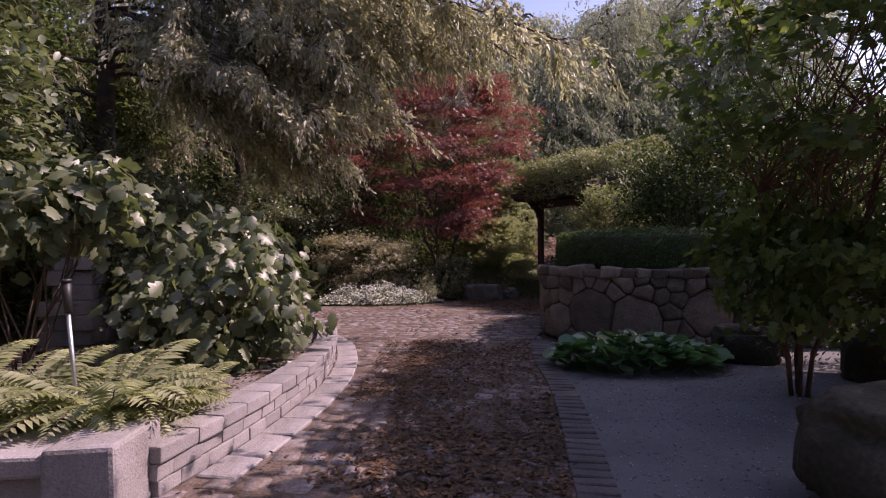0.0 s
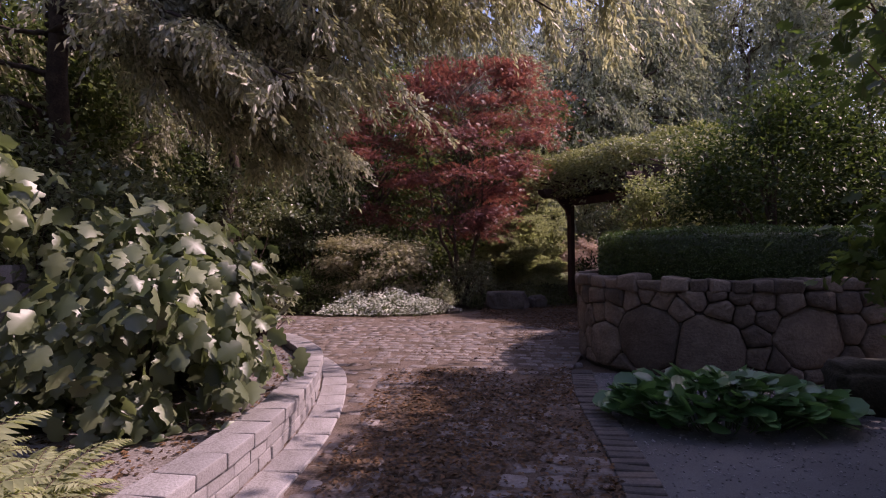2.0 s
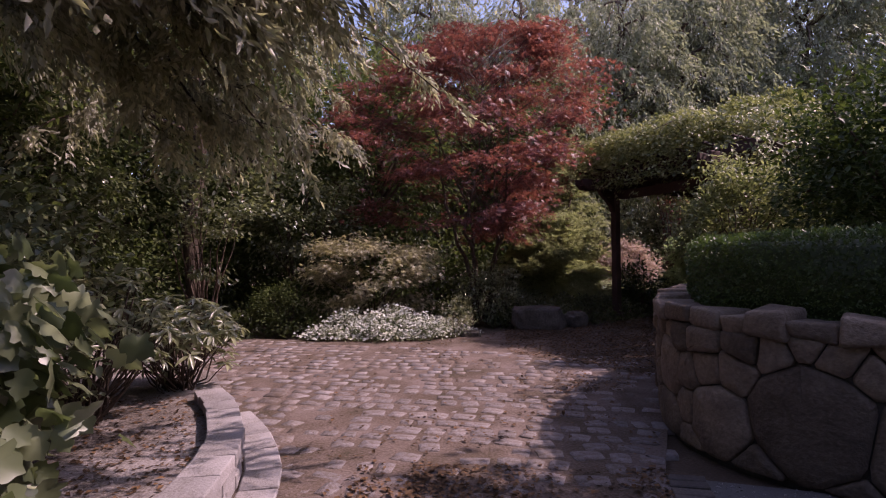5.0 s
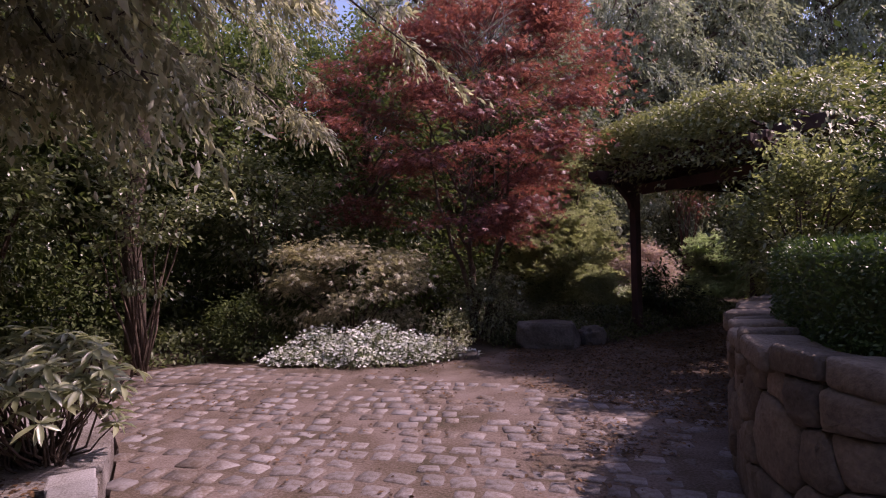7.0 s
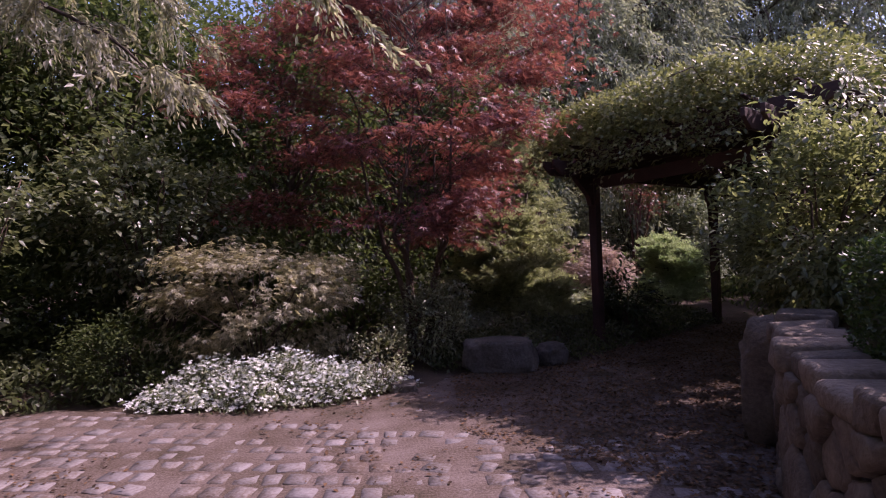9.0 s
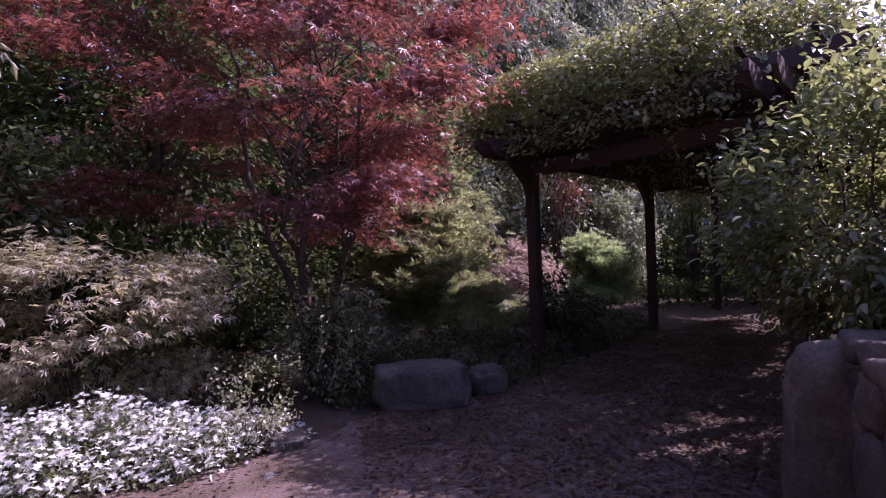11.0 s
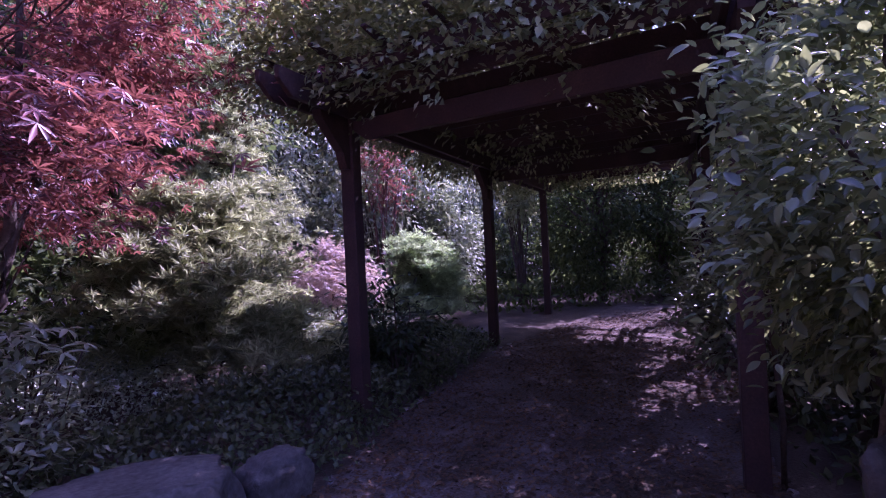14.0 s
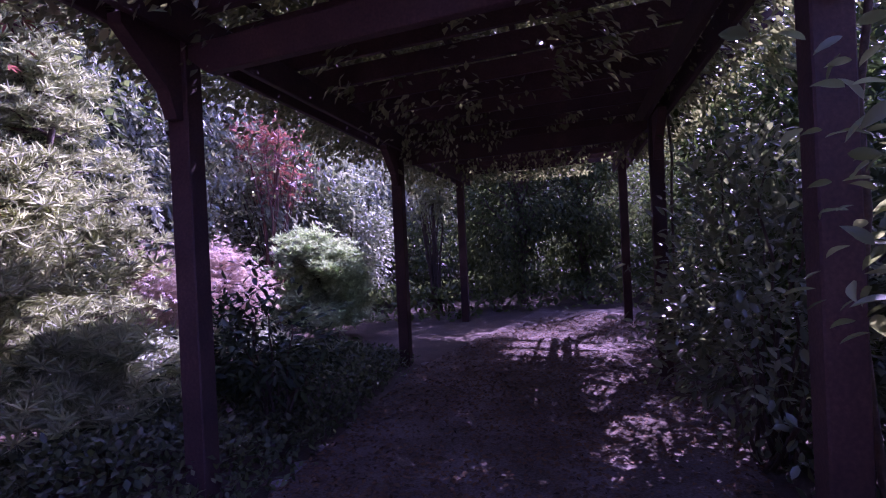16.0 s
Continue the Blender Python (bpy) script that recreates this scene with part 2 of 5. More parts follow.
OAK = fan([(x, y, -0.24 * x * x - 0.22 * abs(y)) for x, y in [(0, 0), *[(x, -y) for x, y in _oak], (1, 0), *_oak[::-1]]], (0.5, 0, -0.03))
ROUND = fan([(0.02, 0, 0.02), (0.15, -0.4, 0.07), (0.5, -0.55, 0.08), (0.85, -0.38, 0.02), (1, 0, -0.06), (0.85, 0.38, 0.02), (0.5, 0.55, 0.08), (0.15, 0.4, 0.07)], (0.5, 0, -0.03))


def _star():
    vs, fs = [], []
    for a, l in ((-75, 0.55), (-38, 0.85), (0, 1.0), (38, 0.85), (75, 0.55)):
        c, s_ = math.cos(radians(a)), math.sin(radians(a))
        b = len(vs)
        for x, y, z in ((0, 0, 0), (0.5 * l, -0.09, 0.02), (l, 0, -0.12 * l), (0.5 * l, 0.09, 0.02)):
            vs.append((x * c - y * s_, x * s_ + y * c, z))
        fs += [(b, b + 1, b + 2), (b, b + 2, b + 3)]
    return np.array(vs), np.array(fs)


STAR = _star()
FLOWER = fan([(math.cos(a) * r, math.sin(a) * r, 0.1 * (r > 0.6)) for a, r in [(i * math.pi / 5, 1.0 if i % 2 == 0 else 0.45) for i in range(10)]], (0, 0, 0))


def unit(a):
    return a / np.maximum(np.linalg.norm(a, axis=-1, keepdims=True), 1e-9)


def blades(P, D, N, L, W, shape):
    """Corners and triangles of many leaves: base P, axis D, face towards N, length L, breadth W of the length."""
    T, F = shape
    n, k = len(P), len(T)
    D = unit(D)
    S = unit(np.cross(D, N) + 1e-6)
    U = np.cross(S, D)
    L = np.broadcast_to(np.asarray(L, float), (n,))[:, None, None]
    V = P[:, None, :] + L * (T[None, :, 0:1] * D[:, None, :] + W * T[None, :, 1:2] * S[:, None, :] + T[None, :, 2:3] * U[:, None, :])
    return V.reshape(-1, 3), (F[None] + k * np.arange(n)[:, None, None]).reshape(-1, 3)


def join(chunks):
    vs, fs, b = [], [], 0
    for V, F in chunks:
        vs.append(np.asarray(V, float)), fs.append(np.asarray(F) + b)
        b += len(V)
    return np.concatenate(vs), np.concatenate(fs)


def tube(pts, r0, r1, sides=6):
    pts = np.asarray(pts, float)
    n = len(pts)
    d = unit(np.gradient(pts, axis=0))
    ref = np.where(np.abs(d[:, 2:3]) > 0.9, [[1.0, 0, 0]], [[0, 0, 1.0]])
    a = unit(np.cross(d, ref))
    b = np.cross(d, a)
    r = np.linspace(r0, r1, n)[:, None, None]
    th = np.arange(sides) * 2 * math.pi / sides
    V = pts[:, None] + r * (np.cos(th)[None, :, None] * a[:, None] + np.sin(th)[None, :, None] * b[:, None])
    F = []
    for i in range(n - 1):
        for j in range(sides):
            p, q, u, v = i * sides + j, i * sides + (j + 1) % sides, (i + 1) * sides + j, (i + 1) * sides + (j + 1) % sides
            F += [(p, q, v), (p, v, u)]
    c = n * sides
    V = np.concatenate([V.reshape(-1, 3), pts[:1], pts[-1:]])
    for j in range(sides):
        F += [(c, (j + 1) % sides, j), (c + 1, (n - 1) * sides + j, (n - 1) * sides + (j + 1) % sides)]
    return V, np.array(F)


def bend(a, b, sag=0.0, wob=0.0, n=6):
    """A branch line from a to b that sags (or rises) in the middle and wavers."""
    a, b = np.asarray(a, float), np.asarray(b, float)
    t = np.linspace(0, 1, n)[:, None]
    p = a + (b - a) * t
    p[:, 2:3] += sag * 4 * t * (1 - t)
    p[1:-1] += rng.normal(0, wob, (n - 2, 3))
    return p


def scatter(n, centre, radii, clumps=30, spread=0.18, shell=0.6, flat=1.0):
    """Points in clumps through an uneven ellipsoid: more of them towards its skin. Also the clumps' middles."""
    c = unit(rng.normal(size=(clumps, 3)))
    c *= (shell + (1 - shell) * rng.random((clumps, 1)) ** 0.7) * rng.uniform(0.78, 1.12, (clumps, 1))
    c = np.asarray(centre) + c * np.asarray(radii)
    w = rng.uniform(0.5, 1.5, clumps)
    pick = rng.choice(clumps, n, p=w / w.sum())
    P = c[pick] + rng.normal(0, 1, (n, 3)) * spread * np.array((1, 1, flat)) * rng.uniform(0.7, 1.3, clumps)[pick][:, None]
    return P, c, pick


def foliage_axes(P, centre, droop=0.25, wild=0.7, tumble=0.45):
    """Leaf axes that point outwards and a little down, and faces turned up and outwards."""
    out = unit(P - np.asarray(centre))
    D = unit(out + rng.normal(0, wild, P.shape)) - np.array((0, 0, droop))
    N = np.array((0, 0, 1.0)) + 0.5 * out + rng.normal(0, tumble, P.shape)
    return D, N


def shrub(name, label, category, base, centre, radii, n, leaf, mat, clumps=40, spread=0.16, shell=0.6, droop=0.25, stems=9, stem_r=0.018,
          bark=M_BARK, floor=None, flat=1.0, wild=0.7, group="", tumble=0.5):
    """A bush: stems that fan out from the base to the clumps, and a crown of separate leaves. leaf: shape, length, breadth."""
    t = thing(name, label, category, group, base)
    o = np.asarray(base, float)
    P, c, _ = scatter(n, centre, radii, clumps, spread, shell, flat)
    low = o[2] + 0.02 if floor is None else floor
    P = P[P[:, 2] > low]
    D, N = foliage_axes(P, np.asarray(centre) - (0, 0, radii[2] * 0.5), droop, wild, tumble)
    V, F = blades(P, D, N, leaf[1] * rng.uniform(0.65, 1.25, len(P)), leaf[2], leaf[0])
    V[:, 2] = np.maximum(V[:, 2], low)
    mesh_np("foliage", V - o, F, mat, t, leaf[0] is OAK)
    ch = [tube(bend(o + rng.normal(0, 0.06, 3) * (1, 1, 0), c[i], 0.15 * radii[2], 0.03), stem_r, stem_r * 0.35, 5) for i in range(min(stems, len(c)))]
    V, F = join(ch)
    tagged(mesh_np("branchwork", V - o, F, bark, t, True), kind="stuff")
    return t


def catmull(pts, per=8):
    p = np.asarray(pts, float)
    p = np.concatenate([[2 * p[0] - p[1]], p, [2 * p[-1] - p[-2]]])
    out = []
    for i in range(1, len(p) - 2):
        for t in np.arange(per) / per:
            a, b, c, d = p[i - 1:i + 3]
            out.append(0.5 * (2 * b + (c - a) * t + (2 * a - 5 * b + 4 * c - d) * t * t + (3 * b - a - 3 * c + d) * t ** 3))
    return np.array([*out, p[-2]])


def inside(pts, poly):
    pts, poly = np.asarray(pts, float), np.asarray(poly, float)
    x, y = pts[:, 0], pts[:, 1]
    r = np.zeros(len(pts), bool)
    for (x0, y0), (x1, y1) in zip(poly, np.roll(poly, -1, 0)):
        hit = (y0 > y) != (y1 > y)
        r ^= hit & (x < (x1 - x0) * (y - y0) / (y1 - y0 + 1e-12) + x0)
    return r


def slab(poly, z0, z1):
    bm = bmesh.new()
    f = bm.faces.new([bm.verts.new((x, y, z1)) for x, y in poly])
    ext = bmesh.ops.extrude_face_region(bm, geom=[f])
    for v in ext["geom"]:
        if isinstance(v, bmesh.types.BMVert):
            v.co.z = z0
    bmesh.ops.recalc_face_normals(bm, faces=bm.faces)
    return bm


def block(size, bevel=0.01, jitter=0.0, seed=0, segments=1):
    r = random.Random(seed)
    bm = bmesh.new()
    bmesh.ops.create_cube(bm, size=1)
    for v in bm.verts:
        v.co = Vector([c * s_ + r.uniform(-jitter, jitter) for c, s_ in zip(v.co, size)])
    if bevel:
        bmesh.ops.bevel(bm, geom=list(bm.edges), offset=bevel, segments=segments, affect="EDGES", profile=0.6)
    return bm


def rock(name, label, at, size, seed, mat=M_BOULDER, turn=0.0, flat_top=0.0, group=""):
    bm = bmesh.new()
    bmesh.ops.create_icosphere(bm, subdivisions=4, radius=1)
    for v in bm.verts:
        p = v.co.copy()
        q = p * 1.1 + Vector((seed * 7.3, seed * 3.1, 0))
        k = 1 + 0.28 * noise.noise(q) + 0.15 * noise.noise(q * 2.7) + 0.06 * noise.noise(q * 7) + 0.03 * noise.noise(q * 15)
        p = Vector([math.copysign(abs(c) ** 0.52, c) for c in p]) * k * 0.85
        if flat_top:
            p.z = min(p.z, flat_top + 0.06 * noise.noise(q * 2))
        v.co = Vector((p.x * size[0] / 2, p.y * size[1] / 2, max(-0.05, (p.z + 0.75) * size[2] / 1.5)))
    ob = part(name, bm, mat, None, "", True)
    ob.matrix_world = pose(*at, 0, 0, turn)
    return tagged(ob, label, "rock", group)


# ---- ground ----
bm = bmesh.new()
bmesh.ops.create_grid(bm, x_segments=60, y_segments=60, size=400)
tagged(part("ground", bm, M_SOIL), "dark brown garden soil under shrubs and trees", "ground", kind="structure").location = (0, 0, -0.05)

WALL_LINE = catmull([(6.2, 7.5), (4.2, 7.62), (2.9, 7.75), (2.24, 8.1), (1.78, 8.72), (1.71, 9.45), (1.96, 10.32), (2.48, 11.3), (3.04, 12.1)], 10)
U_AX, V_AX = np.array((0.817, 0.577)), np.array((0.577, -0.817))
PAVING = [(-1.7, -4), (-0.1, -4), (0.3, 0), (0.7, 3), (0.9, 4.2), (1.04, 5.4), (1.13, 7.0), (1.32, 8.3), (1.7, 9.4), (1.95, 10.3), (2.45, 11.2), (3.1, 12.2), (4.7, 13.9), (8.2, 16.3), (13, 19.5), (12, 21.5),
          (6.3, 19.0), (3.2, 16.7), (2.3, 15.75), (0.5, 15.3), (0.05, 14.7), (-1.2, 13.95), (-3.0, 13.9), (-4.4, 14.3), (-5.2, 13.6), (-4.4, 12.0), (-3.2, 10.6), (-2.55, 9.6), (-2.05, 8.8), (-1.7, 8.1), (-1.56, 7.4), (-1.48, 6.6), (-1.4, 4.6), (-1.7, 3.0), (-1.7, 2.0)]
tagged(part("paving_bed", slab(PAVING, -0.3, 0.0), M_JOINT), "sandy mossy bed between cobblestones of the garden path", "path", kind="structure")
GRAVEL = [(0.1, -4), (0.52, 0), (0.93, 3), (1.12, 4.2), (1.27, 5.4), (1.37, 7.0), (1.56, 8.25), (2.2, 8.1), (3.0, 7.8), (7, 7.5), (9, 3), (8, -4)]
tagged(part("gravel_bed", slab(GRAVEL, -0.3, -0.008), M_GRAVEL), "pale grey fine gravel beside the cobbled path", "gravel", kind="structure")
BED = [(-1.82, 2.9), (-1.6, 4.0), (-1.5, 5.0), (-1.47, 5.7), (-1.52, 6.5), (-1.65, 7.3), (-1.87, 8.2), (-2.25, 8.95), (-2.6, 9.6), (-3.1, 10.4), (-4.8, 12.0), (-7, 12.5), (-12, 10), (-12, 2.9)]
tagged(part("planting_bed", slab(BED, -0.2, 0.2), M_BED), "raised bed of pale sandy soil and mulch held by the block wall", "soil", kind="structure")


# ---- low block wall ----
def along(line):
    d = np.r_[0, np.cumsum(np.linalg.norm(np.diff(line, axis=0), axis=1))]
    def at(s_):
        p = np.array([np.interp(s_, d, line[:, k]) for k in range(2)])
        e = 0.05
        q = np.array([np.interp(min(s_ + e, d[-1]), d, line[:, k]) for k in range(2)]) - np.array([np.interp(max(s_ - e, 0), d, line[:, k]) for k in range(2)])
        return p, q / np.linalg.norm(q)
    return d[-1], at


def block_wall():
    t = thing("block_wall", "low retaining wall of pale tumbled concrete blocks beside the path", "wall", kind="structure")
    length, at = along(catmull([(-1.64, 3.05), (-1.46, 4.0), (-1.36, 4.9), (-1.33, 5.6), (-1.37, 6.4), (-1.49, 7.2), (-1.71, 8.1), (-2.1, 8.85), (-2.5, 9.4)], 8))
    shapes = {}
    for row, (z, h, depth, step) in enumerate(((0.0, 0.1, 0.2, 0.25), (0.1, 0.1, 0.2, 0.25), (0.2, 0.1, 0.26, 0.3))):
        s_ = 0.0 if row % 2 == 0 else -step / 2
        i = 0
        while s_ < length - 0.05:
            w = step * (0.85, 1.0, 1.12)[(i * 7 + row) % 3]
            key = (row, (i * 7 + row) % 3, i % 2)
            if key not in shapes:
                ob = part("block", block((w - 0.006, depth, h - 0.004), 0.012, 0.004, i + row * 9, 2), M_BLOCK, t)
                shapes[key] = ob.data
            else:
                ob = new("block", shapes[key])
                ob.parent = t
            p, d = at(min(max(s_ + w / 2, 0.12), length))
            n = np.array((-d[1], d[0]))
            p = p + n * (depth / 2 - (0.02 if row == 2 else 0.0) + random.uniform(-0.006, 0.006))
            ob.matrix_local = pose(p[0], p[1], z + h / 2, 0, 0, math.degrees(math.atan2(d[1], d[0])) + random.uniform(-1.2, 1.2))
            s_ += w
            i += 1
    s_, i = 0.3, 0
    while s_ < length - 0.1:                   # flush slabs at the wall's foot
        w = (0.34, 0.42, 0.38)[i % 3]
        if ("foot", i % 3) not in shapes:
            ob = part("foot_slab", block((w - 0.012, 0.27, 0.07), 0.01, 0.005, 60 + i, 1), M_BLOCK, t)
            shapes["foot", i % 3] = ob.data
        else:
            ob = new("foot_slab", shapes["foot", i % 3])
            ob.parent = t
        p, d = at(min(s_ + w / 2, length))
        p = p - np.array((-d[1], d[0])) * 0.15
        ob.matrix_local = pose(p[0], p[1], -0.012 + random.uniform(-0.004, 0.004), random.uniform(-0.8, 0.8), 0, math.degrees(math.atan2(d[1], d[0])) + random.uniform(-1.5, 1.5))
        s_ += w
        i += 1
    return t


block_wall()


def concrete_bench():
    t = thing("concrete_wall_end", "pale rough concrete pier and coping at the wall's end", "wall", at=(-1.86, 2.95, 0))
    part("pier", block((0.36, 0.5, 0.42), 0.025, 0.008, 3, 2), M_BLOCK, t).matrix_local = pose(0, 0, 0.21, 0, 0, 3)
    for i in range(4):
        part("coping", block((0.62, 0.46, 0.12), 0.02, 0.006, 20 + i, 2), M_BLOCK, t).matrix_local = pose(-0.49 - 0.63 * i, -0.04 - 0.08 * i, 0.32, 0, 0, 6)
        part("block", block((0.6, 0.36, 0.25), 0.014, 0.006, 30 + i, 2), M_BLOCK, t).matrix_local = pose(-0.49 - 0.63 * i, -0.02 - 0.08 * i, 0.125, 0, 0, 6)
    return t


concrete_bench()


def garden_lamp():
    t = thing("garden_lamp", "slim metal garden spike lamp with black cap among the ferns", "lamp", at=(-2.4, 3.52, 0.2))
    V, F = tube([(0, 0, -0.05), (-0.03, 0, 0.4), (-0.07, 0, 0.82)], 0.014, 0.014, 12)
    mesh_np("stake", V, F, M_STEEL, t, True)
    V, F = tube([(-0.068, 0, 0.8), (-0.074, 0, 0.9), (-0.08, 0, 1.0)], 0.024, 0.029, 14)
    mesh_np("shade", V, F, M_BLACK, t, True)
    V, F = tube([(-0.08, 0, 1.0), (-0.081, 0, 1.02)], 0.036, 0.032, 14)
    mesh_np("cap", V, F, M_BLACK, t, True)


garden_lamp()


def block_pillar():
    t = thing("block_pillar", "stacked pale concrete block pillar in the planting bed", "pillar", at=(-4.95, 7.2, 0.2))
    for i in range(6):
        w = 0.62 if i < 3 else 0.5
        for k in (-1, 1):
            part("block", block((w / 2 - 0.006, w, 0.192), 0.016, 0.006, i * 2 + k, 2), M_BLOCK, t).matrix_local = pose(k * w / 4 * (1 if i % 2 else 0), k * w / 4 * (0 if i % 2 else 1), 0.1 + 0.195 * i, 0, 0, 12 + 3 * i + (0 if i % 2 else 90))


block_pillar()


# ---- field stone wall with its hedge ----
def clip(poly, a, b):
    """The part of a polygon that lies nearer to a than to b."""
    m, n = (a + b) / 2, b - a
    out = []
    for p, q in zip(poly, poly[1:] + poly[:1]):
        dp, dq = np.dot(p - m, n), np.dot(q - m, n)
        if dp <= 0:
            out.append(p)
        if dp * dq < 0:
            out.append(p + (q - p) * dp / (dp - dq))
    return out


WALL_H = 1.0


def stone_wall():
    t = thing("stone_wall", "curved garden wall of brown-grey field stones with wide dark joints", "wall", kind="structure")
    length, at = along(WALL_LINE)
    out = []
    for s_ in np.linspace(0, length, 70):
        p, d = at(s_)
        n = np.array((-d[1], d[0]))          # towards the path
        out.append((p, n))
    sign = 1.0 if np.dot(out[35][1], (-1, 0)) > 0 else -1.0
    V, F = [], []
    for p, n in out:
        a, b = p - sign * n * 0.02, p - sign * n * 0.4
        V += [(*a, -0.2), (*a, WALL_H + 0.02), (*b, WALL_H + 0.02), (*b, -0.2)]
    for i in range(len(out) - 1):
        for k in range(4):
            q, r = 4 * i + k, 4 * i + (k + 1) % 4
            F += [(q, r, r + 4), (q, r + 4, q + 4)]
    e = 4 * (len(out) - 1)
    F += [(0, 1, 2), (0, 2, 3), (e, e + 1, e + 2), (e, e + 2, e + 3)]
    mesh_np("core", V, F, M_MORTAR, t)
    r = np.random.default_rng(21)
    seeds = []
    reach = np.linspace(0, length, 400)
    for x, y, z, gap in ((2.2, 8.08, 0.42, 0.72), (2.74, 7.79, 0.32, 0.72), (3.75, 7.65, 0.48, 0.64)):      # the great slabs
        k = min(reach, key=lambda q: np.hypot(*(at(q)[0] - (x, y))))
        seeds.append((np.array((k, z)), gap))
    for big, count, gap in ((1, 9, 0.46), (0, 420, 0.19)):
        tries = 0
        while count and tries < 6000:
            tries += 1
            q = r.uniform((0, 0.0 if not big else 0.1), (length, WALL_H if not big else 0.6))
            if all(np.hypot(*(q - o[0])) > (gap + o[1]) / 2 for o in seeds):
                seeds.append((q, gap))
                count -= 1
    pts = [o[0] for o in seeds]
    for i, a in enumerate(pts):
        poly = [np.array(c, float) for c in ((a[0] - 0.6, 0.0), (a[0] + 0.6, 0.0), (a[0] + 0.6, WALL_H), (a[0] - 0.6, WALL_H))]
        for j, b in enumerate(pts):
            if i != j and abs(b[0] - a[0]) < 1.6:
                shift = 0.5 * (seeds[i][1] - seeds[j][1]) * 0.5
                v = (b - a) / (np.hypot(*(b - a)) + 1e-9)
                poly = clip(poly, a + v * shift, b + v * shift)
                if len(poly) < 3:
                    break
        if len(poly) < 3:
            continue
        c = sum(poly) / len(poly)
        fine = []
        for p, q in zip(poly, poly[1:] + poly[:1]):
            for w in (0.12, 0.5, 0.88):
                fine.append(p + (q - p) * w)
        proud = r.uniform(0.025, 0.07)
        V, k = [], len(fine)
        for scale, inset, o in ((1.0, 0.005, -0.03), (1.0, 0.007, proud * 0.5), (0.88, 0.007, proud * 0.95), (0.45, 0.007, proud * r.uniform(1.0, 1.25))):
            for q in fine:
                d = c - q
                g = q + d / (np.hypot(*d) + 1e-9) * min(inset, 0.3 * np.hypot(*d))
                g = c + (g - c) * scale
                p, dd = at(min(max(g[0], 0), length))
                n = sign * np.array((-dd[1], dd[0]))
                oo = o + (r.normal(0, 0.005) if o > 0 else 0)
                V.append((*(p + n * oo), g[1]))
        p, dd = at(min(max(c[0], 0), length))
        V.append((*(p + sign * np.array((-dd[1], dd[0])) * proud * 1.05), c[1]))
        F = []
        for ring in range(3):
            for m in range(k):
                q, w = ring * k + m, ring * k + (m + 1) % k
                F += [(q, w, w + k), (q, w + k, q + k)]
        F += [(3 * k + m, 3 * k + (m + 1) % k, 4 * k) for m in range(k)]
        ob = mesh_np("stone", V, F, M_STONE, t, True)
    s_, i = -0.05, 0
    while s_ < length:
        w = random.uniform(0.18, 0.4)
        p, d = at(min(max(s_ + w / 2, 0), length))
        n = sign * np.array((-d[1], d[0]))
        h = random.uniform(0.11, 0.17)
        bm = block((w - 0.008, 0.36 + random.uniform(-0.05, 0.06), h), 0.04, 0.026, 300 + i, 3)
        for v in bm.verts:
            v.co += v.co.normalized() * 0.035 * noise.noise(v.co * 8 + Vector((i, 0, 0)))
        part("cap_stone", bm, M_STONE, t, "", True).matrix_local = pose(*(p - n * (0.13 + random.uniform(-0.03, 0.02))), WALL_H + h / 2 - 0.015, random.uniform(-3, 3), random.uniform(-2, 2), math.degrees(math.atan2(d[1], d[0])))
        s_ += w
        i += 1
    return sign


sign = stone_wall()
rock("boulder", "upright brown boulder closing the stone wall", (3.08, 12.3, -0.03), (0.55, 0.6, 0.98), 23, M_STONE, turn=50, group="wall end boulders")
rock("boulder", "rounded brown boulder beside the wall's end", (3.65, 12.8, -0.03), (0.6, 0.55, 0.78), 27, M_STONE, turn=20, group="wall end boulders")
_len, _at = along(WALL_LINE)
fill = []
for s_ in np.linspace(0, _len, 30):
    p, d = _at(s_)
    fill.append(tuple(p - sign * np.array((-d[1], d[0])) * 0.3))
tagged(part("planter_soil", slab([*fill, (4.15, 13.0), (5.1, 13.0), (6.2, 14.0), (9, 14), (9, 7.4)], 0, WALL_H - 0.06), M_SOIL), "raised soil behind the curved stone wall", "soil", kind="structure")


